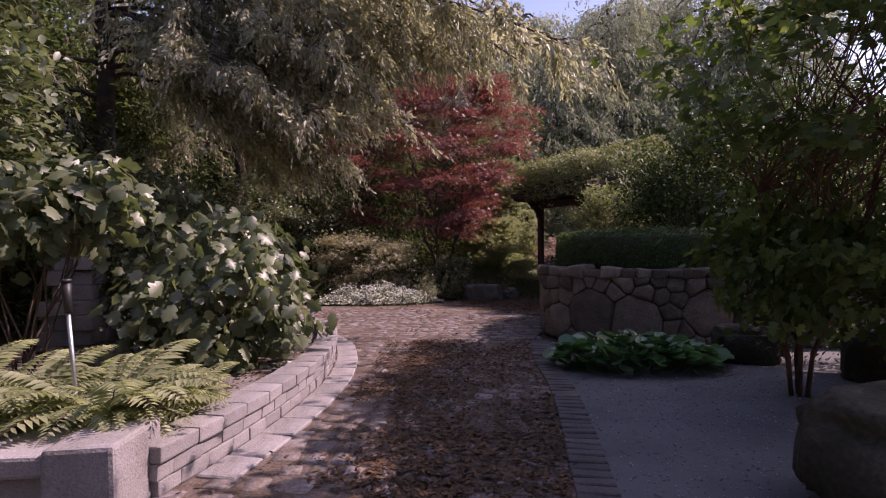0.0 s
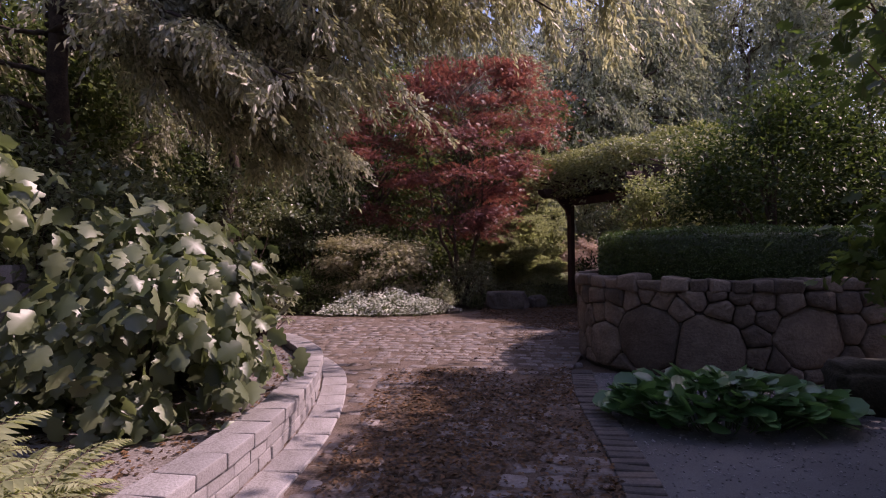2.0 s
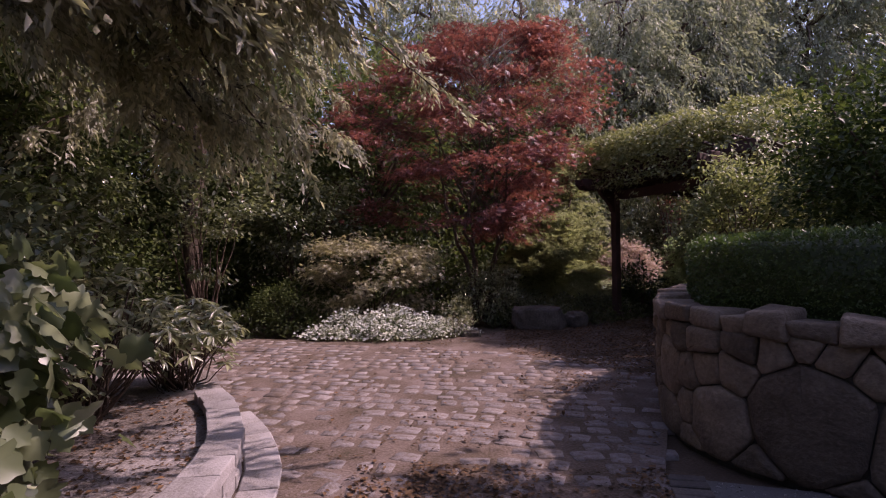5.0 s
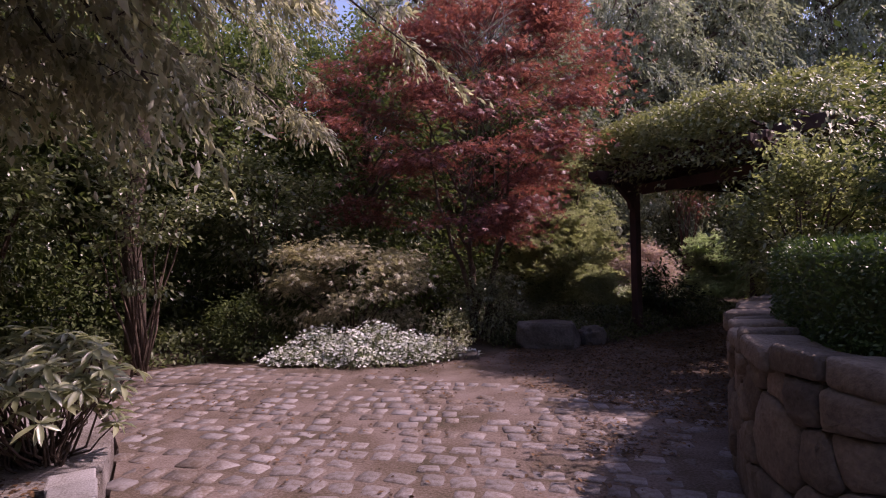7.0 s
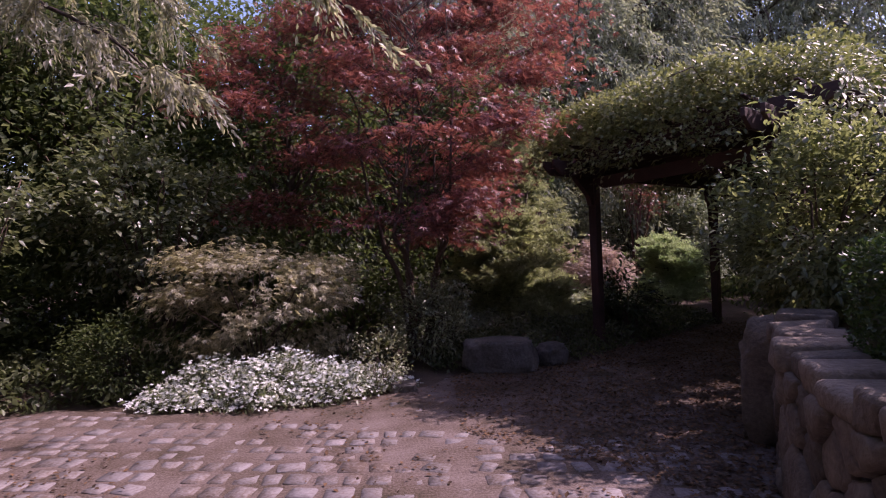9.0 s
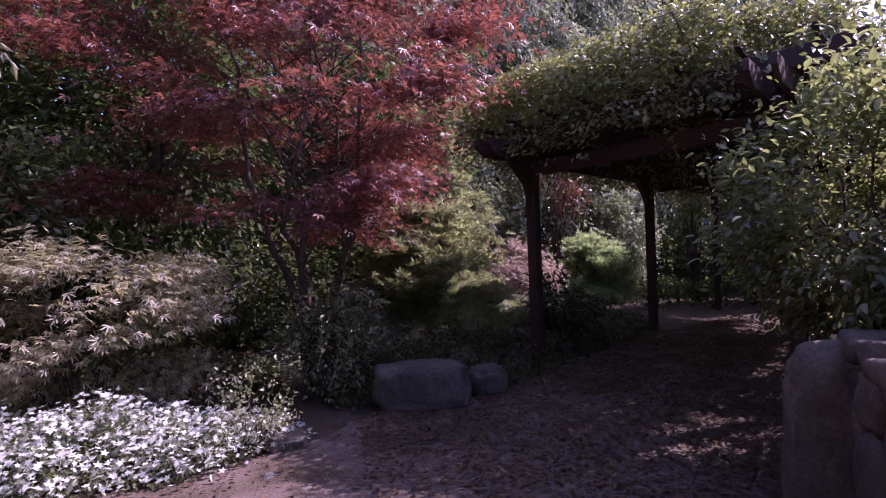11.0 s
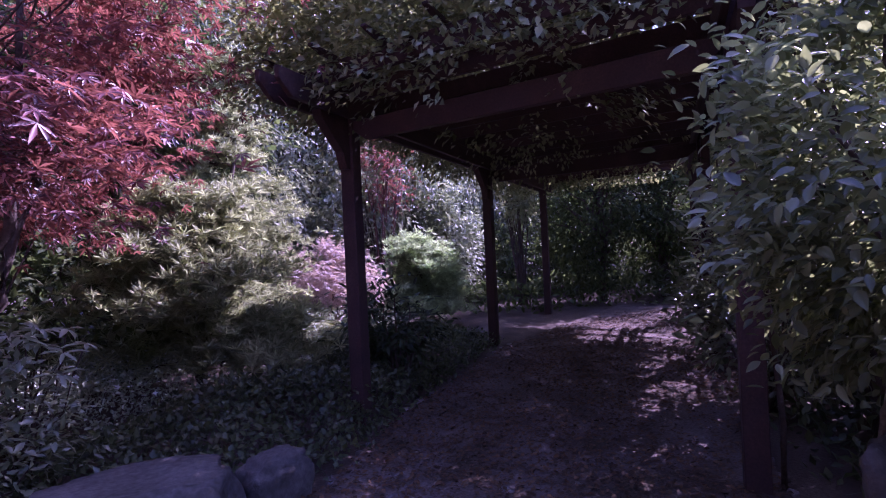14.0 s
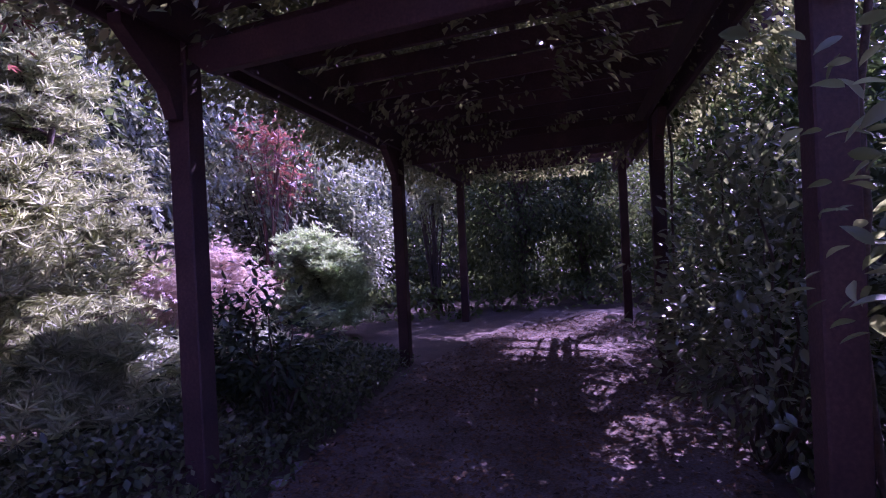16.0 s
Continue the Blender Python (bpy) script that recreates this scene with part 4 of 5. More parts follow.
# Tree added out of view; its crown is set to shade the path.
def tall_tree():
    o = np.array((10.4, 6.4, 0))
    t = thing("tall_tree", "unseen broadleaf tree, added beyond the gravel to shade the path", "tree", at=tuple(o))
    V, F = tube(bend((0, 0, -0.1), (-0.3, 0, 7.4), 0, 0.06, 9), 0.18, 0.05, 9)
    mesh_np("trunk", V, F, M_BARK, t, True)
    P, c, _ = scatter(17000, (7.8, 6.75, 7.2), (2.2, 2.8, 0.9), 110, 0.3, 0.3, 0.5)
    # Sparse extra clump, added to dapple the low wall with shade.
    Q, c2, _ = scatter(800, (5.3, 3.4, 7.0), (1.0, 1.4, 0.5), 18, 0.16, 0.3, 0.5)
    P = np.concatenate([P, Q])
    n = len(P)
    D, N = foliage_axes(P, (7.8, 6.3, 5.2), 0.3, 0.8)
    V, F = blades(P - o, D, N, rng.uniform(0.12, 0.22, n), 0.6, LENS)
    mesh_np("crown", V, F, L_SHADE, t)
    V, F = join([tube(bend((-0.2, 0, 5.0 + rng.uniform(0, 1.8)), q - o, 0.3, 0.08), 0.04, 0.01, 5) for q in np.concatenate([c[:44], c2[:12]])])
    tagged(mesh_np("branchwork", V, F, M_BARK, t, True), kind="stuff")


tall_tree()

# ---- border behind the plaza ----
rock("bench_rock", "long flat grey rock beside the plaza under the ground cover", (1.12, 15.5, -0.03), (1.2, 0.62, 0.5), 17, turn=-6, flat_top=0.66)
rock("boulder", "small grey rock beside the long flat rock", (1.92, 15.75, -0.03), (0.5, 0.42, 0.32), 41, turn=25, group="edge stones")
rock("boulder", "pale round stone at the plaza's edge", (-0.25, 14.55, -0.02), (0.4, 0.3, 0.12), 16, turn=10, group="edge stones")


def carpet(name, label, poly, n, height, leaf, mat, flowers=0, bump=1.0, z0=0.0, category="ground cover"):
    """A low carpet of leaves over a patch of the plan, mounded by noise; flowers scattered on its top."""
    t = tagged(new(name), label, category, kind="stuff")
    lo, hi = np.min(poly, 0), np.max(poly, 0)
    Q = rng.uniform(lo, hi, (n * 3, 2))
    Q = Q[inside(Q, poly)][:n]
    edge = np.full(len(Q), 9.0)
    pl = np.asarray(poly, float)
    for a, b in zip(pl, np.roll(pl, -1, 0)):
        ab = b - a
        k = np.clip(((Q - a) @ ab) / (ab @ ab), 0, 1)
        edge = np.minimum(edge, np.linalg.norm(Q - a - k[:, None] * ab, axis=1))
    hh = height * np.array([1 + bump * 0.55 * noise.noise(Vector((x * 1.3, y * 1.3, 5))) + bump * 0.3 * noise.noise(Vector((x * 4, y * 4, 2))) for x, y in Q])
    hh *= np.clip(edge / 0.75, 0.04, 1) ** 0.75
    Q = Q + rng.normal(0, 0.09, Q.shape) * np.clip(1.4 - edge, 0, 1)[:, None]
    z = z0 + hh * (1 - 0.5 * rng.random(len(Q)) ** 2)
    P = np.column_stack([Q, z])
    D = rng.normal(0, 1, P.shape) + (0, 0, 0.3)
    V, F = blades(P, D, np.array((0, 0, 1.0)) + rng.normal(0, 0.5, P.shape), leaf[1] * rng.uniform(0.6, 1.2, len(P)), leaf[2], leaf[0])
    V[:, 2] = np.maximum(V[:, 2], z0 - 0.02)
    mesh_np("leaves", V, F, mat, t)
    if flowers:
        k = rng.choice(len(P), flowers)
        Pf = (P[k] + rng.normal(0, 0.05, (flowers, 3))) * (1, 1, 0) + np.column_stack([np.zeros((flowers, 2)), z0 + hh[k] * rng.uniform(0.7, 1.12, flowers) + 0.02])
        V, F = blades(Pf, rng.normal(0, 1, (flowers, 3)) * (1, 1, 0.3), np.array((0, -0.35, 1.0)) + rng.normal(0, 0.4, (flowers, 3)), rng.uniform(0.018, 0.038, flowers), 1.0, FLOWER)
        mesh_np("flowers", V, F, L_PETAL, t)
    return t


carpet("flowering_ground_cover", "low mound of small white flowers at the plaza's edge", [(-3.4, 14.25), (-3.0, 13.95), (-2.5, 14.02), (-1.9, 13.8), (-1.4, 13.98), (-0.9, 14.0), (-0.6, 14.35), (-0.1, 14.75), (-0.9, 15.25), (-3.1, 15.05)], 11000, 0.52, (LENS, 0.055, 0.5), L_HYDRA, 6800, 1.9)
carpet("ivy", "dark green leafy ground cover in the shade behind the flat rock", [(0.2, 15.6), (1.7, 15.75), (2.4, 16.0), (3.5, 17.0), (6.6, 19.5), (6.0, 21.2), (3.6, 19.7), (1.8, 18.6), (0.1, 17.4)], 21000, 0.4, (LENS, 0.07, 0.6), L_COVER)
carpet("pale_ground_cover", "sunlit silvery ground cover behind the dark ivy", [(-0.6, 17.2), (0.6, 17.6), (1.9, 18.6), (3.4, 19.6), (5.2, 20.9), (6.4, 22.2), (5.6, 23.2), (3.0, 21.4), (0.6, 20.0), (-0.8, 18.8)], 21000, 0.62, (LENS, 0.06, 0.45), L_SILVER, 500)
carpet("woodland_ground_cover", "dark leafy ground cover under the trees", [(-9, 13.0), (-5.3, 13.9), (-4.3, 14.5), (-2.8, 14.3), (-2.4, 15.4), (-0.6, 16.0), (-0.6, 18), (-9, 20)], 15000, 0.38, (LENS, 0.12, 0.5), L_COVER)
carpet("bank_ground_cover", "dark leafy ground cover on the shaded bank beside the pergola", [(4.9, 13.7), (8.4, 16.1), (13, 19.2), (15, 16), (9, 11.5), (6, 12.5)], 9000, 0.4, (LENS, 0.12, 0.5), L_COVER)

carpet("forest_floor", "dark leafy growth on the woodland floor beyond the pergola", [(8.5, 22.2), (11.5, 21.8), (13.2, 20.4), (13.6, 18.6), (17, 17), (20, 22), (16, 28), (8, 28)], 8000, 0.55, (LENS, 0.2, 0.5), L_WOODS)
shrub("laceleaf_maple", "mounded laceleaf maple with fine buff-green leaves", "bush", (-2.35, 15.6, 0), (-2.35, 15.45, 1.1), (1.3, 0.75, 0.9), 7500, (STAR, 0.085, 1.0), L_LACE, 52, 0.2, 0.8, 0.8, 16, 0.02, flat=0.4)
shrub("azalea", "dark leafy azalea at the edge of the plaza", "bush", (-3.95, 15.0, 0), (-3.95, 15.0, 0.5), (0.75, 0.6, 0.45), 4500, (LENS, 0.06, 0.5), L_WOODS, 50, 0.12, 0.65, 0.3, 14, 0.008)
shrub("azalea", "leafy azalea with pale tips between the flowers and the rock", "bush", (0.1, 16.3, 0), (0.1, 16.2, 0.7), (0.75, 0.6, 0.6), 3400, (LENS, 0.07, 0.45), L_GLOSSY, 55, 0.14, 0.65, 0.3, 14, 0.008)
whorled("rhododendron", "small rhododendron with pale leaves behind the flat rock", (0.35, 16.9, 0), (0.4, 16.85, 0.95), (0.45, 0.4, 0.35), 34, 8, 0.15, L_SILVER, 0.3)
shrub("azalea", "twiggy spirea shoots beside the white flowers", "bush", (-0.55, 14.5, 0), (-0.5, 14.5, 0.45), (0.42, 0.3, 0.38), 620, (LENS, 0.045, 0.6), L_RHODO, 26, 0.06, 0.55, 0.1, 18, 0.005)


def layered_pine(name, label, at, height, spread, tufts, mat, seed, layers=7):
    """A garden pine: flat cloud layers of needle tufts on level branches."""
    r = np.random.default_rng(seed)
    t = thing(name, label, "tree", "", at)
    V, F = tube(bend((0, 0, -0.05), (0.1, 0, height), 0, 0.05, 7), 0.07, 0.02, 7)
    mesh_np("trunk", V, F, M_BARK, t, True)
    ch, br = [], []
    for i in range(layers):
        z = height * (0.18 + 0.8 * i / (layers - 1))
        reach = spread * (1.0 - 0.62 * i / (layers - 1))
        for k in range(6 if i < layers - 1 else 3):
            a = r.random() * 6.283
            l = reach * r.uniform(0.65, 1.1)
            tip = np.array((l * math.cos(a), l * math.sin(a), z + r.uniform(-0.06, 0.14)))
            br.append(tube(bend((0.05, 0, z - 0.1), tip, -0.05, 0.03), 0.022, 0.006, 5))
            m = tufts
            f = np.sqrt(r.random(m))[:, None]
            c = tip * np.array((1, 1, 0)) * f + (0, 0, z + 0.05) + r.normal(0, 1, (m, 3)) * (0.15 * spread, 0.15 * spread, 0.1)
            per = 22
            P = np.repeat(c, per, 0)
            D = r.normal(0, 1, (m * per, 3)) * (1, 1, 0.5) + (0, 0, 0.55)
            ch.append(blades(P, D, r.normal(0, 1, (m * per, 3)), r.uniform(0.09, 0.16, m * per), 0.052, LENS))
    V, F = join(ch)
    mesh_np("needles", V, F, mat, t)
    V, F = join(br)
    tagged(mesh_np("branchwork", V, F, M_BARK, t, True), kind="stuff")


layered_pine("dwarf_pine", "light green dwarf pine with soft layered needle pads", (1.9, 19.4, 0.1), 2.3, 1.5, 90, L_PINE, 5)
layered_pine("dwarf_pine", "pale green taller pine behind the dwarf pine", (2.6, 21.6, 0.1), 4.8, 1.4, 60, L_PINE, 9, 9)
layered_pine("blue_conifer", "rounded blue-green feathery pine behind the pergola", (7.0, 22.9, 0.05), 1.75, 1.25, 80, L_BLUE, 15, 6)
shrub("pink_maple", "mounded shrub with pale pink feathery foliage", "bush", (4.5, 22.3, 0), (4.5, 22.1, 0.95), (1.1, 0.85, 0.72), 8500, (STAR, 0.09, 1.0), L_PINK, 80, 0.14, 0.7, 0.6, 14)
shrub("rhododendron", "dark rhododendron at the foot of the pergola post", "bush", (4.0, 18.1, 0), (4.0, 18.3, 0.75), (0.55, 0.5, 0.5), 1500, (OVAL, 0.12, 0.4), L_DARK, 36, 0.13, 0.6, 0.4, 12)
shrub("young_tree", "sunlit light green shrub with slim stems behind the pergola", "bush", (7.3, 25.6, 0), (7.3, 25.4, 2.6), (1.6, 1.3, 2.2), 11000, (OVAL, 0.11, 0.5), L_GLOSSY, 100, 0.25, 0.6, 0.3, 16, 0.03)
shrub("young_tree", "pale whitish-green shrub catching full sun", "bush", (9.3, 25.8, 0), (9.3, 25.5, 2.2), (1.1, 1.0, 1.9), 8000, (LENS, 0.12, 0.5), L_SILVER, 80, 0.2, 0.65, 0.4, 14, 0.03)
shrub("young_tree", "narrow leafy shrub with pale leaves beyond the pergola post", "bush", (5.2, 24.8, 0), (5.2, 24.6, 2.3), (0.8, 0.8, 1.9), 5200, (OVAL, 0.12, 0.5), L_RHODO, 60, 0.2, 0.6, 0.3, 12, 0.03)


shrub("young_tree", "small yellow-green sunlit shrub far beyond the pergola", "bush", (10.6, 23.6, 0), (10.4, 23.3, 3.0), (0.6, 0.6, 0.55), 1600, (LENS, 0.14, 0.5), L_FERN, 26, 0.16, 0.5, 0.3, 14, 0.03)
shrub("red_stemmed_maple", "slim maple with bright red stems behind the pergola", "bush", (6.6, 24.2, 0), (6.6, 24.1, 3.7), (0.7, 0.6, 0.8), 700, (STAR, 0.12, 1.1), L_MAPLE, 22, 0.2, 0.5, 0.4, 12, 0.035, bark=M_REDBARK)


shrub("vine_maple", "slender green maple catching light in front of the woods", "tree", (-4.4, 16.8, 0), (-4.3, 16.4, 2.7), (1.4, 0.9, 1.5), 5200, (LENS, 0.11, 0.6), L_GLOSSY, 60, 0.22, 0.5, 0.4, 14, 0.03, flat=0.5)
shrub("vine_maple", "slender green maple among the dark woodland trees", "tree", (-7.4, 13.2, 0), (-7.2, 13.0, 2.4), (1.1, 1.0, 1.4), 4200, (LENS, 0.11, 0.6), L_GLOSSY, 50, 0.22, 0.5, 0.4, 14, 0.03, flat=0.5)


shrub("vine_maple", "slender green maple growing before the cedar's trunk", "tree", (-5.0, 13.5, 0), (-4.9, 13.4, 2.2), (1.0, 0.6, 1.3), 2200, (LENS, 0.1, 0.55), L_GLOSSY, 40, 0.16, 0.5, 0.5, 16, 0.02, flat=0.4)


# ---- trees ----
def maple():
    t = thing("japanese_maple", "red-leaved Japanese maple with layered branches behind the flowers", "tree", at=(-0.1, 17.0, 0))
    o = np.array((-0.1, 17.0, 0.0))
    ch, br = [], []
    stems = []
    for i in range(5):
        a = 0.6 + i * 1.25
        top = o + (0.8 * math.cos(a), 0.6 * math.sin(a), 2.3 + 0.35 * (i % 3))
        line = bend(o + (0.1 * math.cos(a), 0.1 * math.sin(a), -0.05), top, 0.15, 0.06, 8)
        V, F = tube(line, 0.06, 0.03, 8)
        mesh_np("trunk", V - o, F, M_BARK, t, True)
        stems.append(line)
    for i in range(128):
        a = rng.random() * 6.283
        z = 2.05 + 5.5 * ((i + rng.random()) / 128) ** 0.9
        reach = 3.1 * math.sqrt(max(0.05, 1 - ((z - 4.3) / 3.9) ** 2)) * rng.uniform(0.4, 1.12)
        tip = np.array((min(o[0] + 0.3 + reach * math.cos(a), 0.55 + 0.55 * (z - 2.2)), o[1] + reach * 0.8 * math.sin(a), z))
        tip[1] = max(tip[1], 15.0 + 0.7 * (z - 3.0) + 0.3 * rng.random())
        if tip[1] < 15.9 and tip[0] < 0.6 and z < 4.2 and i % 4:
            continue
        line = stems[i % 5]
        src = line[int(rng.integers(3, 8))] if z < 3.2 else np.array((o[0] + rng.normal(0, 0.35), o[1] + rng.normal(0, 0.3), max(2.2, z - 1.3)))
        br.append(tube(bend(src, tip, 0.22, 0.05), 0.011, 0.003, 5))
        m = 185
        P = tip + rng.normal(0, 1, (m, 3)) * (0.36, 0.34, 0.06) - (0, 0, 0.05)
        P[:, 2] -= 0.3 * np.hypot(P[:, 0] - tip[0], P[:, 1] - tip[1]) ** 2
        D = unit(P - np.array((o[0], o[1], z))) + rng.normal(0, 0.6, (m, 3)) - (0, 0, 0.35)
        ch.append(blades(P, D, np.array((0, 0, 1.0)) + rng.normal(0, 0.35, (m, 3)), rng.uniform(0.07, 0.12, m), 1.3, STAR))
    for i in range(5):
        br.append(tube(bend(stems[i][-1], (o[0] + rng.normal(0, 0.5), o[1] + rng.normal(0, 0.4), 5.2 + 0.35 * i), 0.1, 0.06), 0.026, 0.008, 6))
    V, F = join(ch)
    mesh_np("crown", V - o, F, L_MAPLE, t)
    V, F = join(br)
    tagged(mesh_np("branchwork", V - o, F, M_BARK, t, True), kind="stuff")


maple()


def weeping_cedar(name, label, at, height, limbs, seed, trunk_r=0.2, sprays=24, mat=L_CEDAR, bark=M_SHADEDBARK, scale=1.0, strands=15, per_strand=8):
    """A tall conifer: limbs that arch out and down, side twigs along them, and flat strands of scale leaves hung from the twigs. limbs: (height, azimuth, reach, height of the tip)."""
    r = np.random.default_rng(seed)
    t = thing(name, label, "tree", "", at)
    V, F = tube(bend((0, 0, -0.1), (0.25, 0.1, height), 0, 0.09, 12), trunk_r, 0.03, 10)
    mesh_np("trunk", V, F, bark, t, True)
    br, ch = [], []
    n = 14
    s_ = np.linspace(0, 1, n)
    for z, az, reach, tip_z in limbs:
        a = radians(az)
        d = np.array((math.sin(a), math.cos(a), 0.0))
        line = d * (reach * s_)[:, None]
        line[:, 2] = z + (tip_z - z) * s_ ** 1.5 + 0.35 * scale * np.sin(s_ * math.pi)
        line[2:] += np.cumsum(r.normal(0, 0.035, (n - 2, 3)), 0)
        br.append(tube(line, 0.045 * scale, 0.01, 6))
        for i in range(sprays):
            f = 0.2 + 0.8 * r.random() ** 0.75
            p = np.array([np.interp(f * (n - 1), np.arange(n), line[:, c]) for c in range(3)])
            b = a + radians(r.choice((-1, 1)) * r.uniform(15, 80))
            l = scale * r.uniform(0.4, 1.4) * (1.25 - 0.6 * f)
            tip = p + np.array((math.sin(b), math.cos(b), -r.uniform(0.1, 0.7))) * l
            tw = bend(p, tip, 0.1 * l, 0.02, 6)
            if scale < 1.5:
                br.append(tube(tw, 0.007, 0.002, 3))
            q = 5 * r.random(strands) ** 0.7
            root = np.column_stack([np.interp(q, np.arange(6), tw[:, c]) for c in range(3)])
            fall = unit(np.array((math.sin(b), math.cos(b), 0)) * r.uniform(0.2, 0.9) + r.normal(0, 0.3, (strands, 3)) - (0, 0, 1.0))
            length = scale * r.uniform(0.15, 0.55, strands) * r.uniform(0.7, 1.35)
            k = np.linspace(0, 1, per_strand)
            P = (root[:, None] + fall[:, None] * (length[:, None] * k)[:, :, None]).reshape(-1, 3) + r.normal(0, 0.012 * scale, (strands * per_strand, 3))
            D = np.repeat(fall, per_strand, 0) + r.normal(0, 0.3, P.shape)
            face = np.repeat(r.normal(0, 1, (strands, 3)), per_strand, 0) + r.normal(0, 0.35, P.shape)
            ch.append(blades(P, D, face, r.uniform(0.06, 0.13, len(P)) * scale, 0.36, LENS))
    V, F = join(ch)
    mesh_np("crown", V, F, mat, t)
    V, F = join(br)
    tagged(mesh_np("branchwork", V, F, bark, t, True), kind="stuff")
    return t


weeping_cedar("weeping_cedar", "large cedar with long drooping sunlit sprays over the plaza", (-5.7, 14.4, 0), 13.0,
              [(4.9 + 0.2 * i, 104 + (i * 23) % 46, 3.0 + 2.2 * ((i * 5) % 9) / 9, 3.6 + 1.0 * ((i * 4) % 7) / 7) for i in range(1)] +
              [(6.6 + 0.25 * i, 92 + (i * 29) % 62, 2.8 + 2.6 * ((i * 7) % 10) / 10, 5.4 + 1.6 * ((i * 3) % 8) / 8) for i in range(5)] + [(6.4, 108, 5.2, 4.2)] +
              [(4.0 + 0.6 * i, 190 + (i * 53) % 250, 3.0, 3.4 + 0.5 * i) for i in range(9)], 3, 0.17, 17)
weeping_cedar("weeping_cedar", "cedar with twiggy brown inner branches and drooping sprays", (-6.0, 9.2, 0), 11.0,
              [(4.4 + 0.14 * i, 76 + (i * 19) % 46, 2.8 + 2.5 * ((i * 3) % 7) / 7, 2.9 + 1.4 * ((i * 5) % 8) / 8) for i in range(13)] +
              [(5.6 + 0.11 * i, 80 + (i * 13) % 32, 4.4 + 3.8 * ((i * 5) % 9) / 9, 4.1 + 1.7 * ((i * 4) % 7) / 7) for i in range(19)] +
              [(3.5 + 0.6 * i, 190 + (i * 53) % 180, 2.6, 3.0 + 0.5 * i) for i in range(8)], 4, 0.2, 32)
far = weeping_cedar("far_cedar", "tall grey-green weeping conifer in hazy sun beyond the garden", (4.5, 31.0, 0), 15.7,
                    [(3.0 + 0.3 * i, (i * 137) % 360, 4.4 * (1 - 0.018 * i) + 0.4, 1.4 + 0.3 * i) for i in range(42)], 8, 0.26, 22, L_FAR, M_BARK, 2.1, 9, 5)
for x, y, k, a in ((9.4, 30, 1.0, 80), (6.0, 27.5, 0.8, 150), (1.6, 25.6, 0.75, 250), (16.0, 32, 1.15, 200), (19.5, 31, 1.1, 30), (12.2, 34, 1.15, 110), (-2.5, 30, 1.0, 300), (13.5, 40, 1.3, 140)):
    copy_thing(far, pose(x, y, 0, 0, 0, a) @ Matrix.Scale(k, 4))


def woodland_tree(name, label, at, height, radius, n, mat, seed, low=0.25):
    """A woodland broadleaf: tapered trunk, forking limbs, crown of leaves in uneven clumps."""
    t = thing(name, label, "tree", "woodland trees", at)
    P, c, _ = scatter(n, (0, 0, height * (0.5 + low / 2)), (radius, radius, height * (0.5 - low / 2)), 80, 0.5, 0.45, 0.6)
    D, N = foliage_axes(P, (0, 0, height * 0.45), 0.4, 0.8)
    V, F = blades(P, D, N, rng.uniform(0.1, 0.22, n), 0.5, LENS)
    mesh_np("crown", V, F, mat, t)
    V, F = tube(bend((0, 0, -0.1), (0.2, 0.1, height * 0.85), 0, 0.08, 8), 0.17, 0.04, 8)
    mesh_np("trunk", V, F, M_BARK, t, True)
    br = []
    for q in c[:46]:
        br.append(tube(bend((0, 0, max(0.8, q[2] * 0.6)), q, 0.2, 0.1), 0.05, 0.012, 5))
    V, F = join(br)
    tagged(mesh_np("branchwork", V, F, M_BARK, t, True), kind="stuff")
    return t


wood = woodland_tree("woodland_tree", "dark leafy woodland tree behind the garden", (-9, 17, 0), 9.0, 2.8, 15000, L_WOODS, 1)
wood2 = woodland_tree("woodland_tree", "dense dark evergreen tree at the garden's edge", (-3.2, 20.5, 0), 8.0, 2.2, 16000, L_WOODS, 2, 0.08)
for x, y, k, a in ((-12, 13, 1.1, 40), (-8.5, 22, 1.15, 90), (-10, 8, 1.0, 200), (-10.5, 3, 1.1, 300), (-8, -2, 1.0, 10), (-3, -6, 1.0, 70), (3, -7, 1.1, 140), (8.5, -3, 1.0, 220), (15.5, 3.5, 1.0, 330),
                   (16, 8.5, 1.0, 100), (17, 13.0, 1.0, 15), (20.5, 20.5, 0.75, 260), (17.0, 27.0, 0.7, 120), (22, 25, 0.8, 10), (-14, 19, 1.2, 20), (-5, 26, 1.2, 110), (-11, 27, 1.2, 210), (19, 16, 1.0, 44)):
    copy_thing(wood, pose(x, y, 0, 0, 0, a) @ Matrix.Scale(k, 4))
for x, y, k, a in ((-6.5, 18.5, 1.0, 50), (0.8, 23.5, 1.0, 130), (2.8, 26, 1.1, 210), (-0.5, 27.5, 1.1, 20), (-9, 14.5, 0.9, 80), (15.6, 27.5, 0.7, 310), (13.0, 22.9, 0.78, 250), (14.6, 22.0, 0.75, 95), (15.6, 18.5, 0.8, 200), (15.2, 16.2, 0.7, 10), (13.0, 12.6, 0.7, 70), (-7.6, 6.5, 0.9, 140), (-8.0, 11.6, 0.9, 190), (13.4, 9.6, 0.8, 230)):
    copy_thing(wood2, pose(x, y, 0, 0, 0, a) @ Matrix.Scale(k, 4))


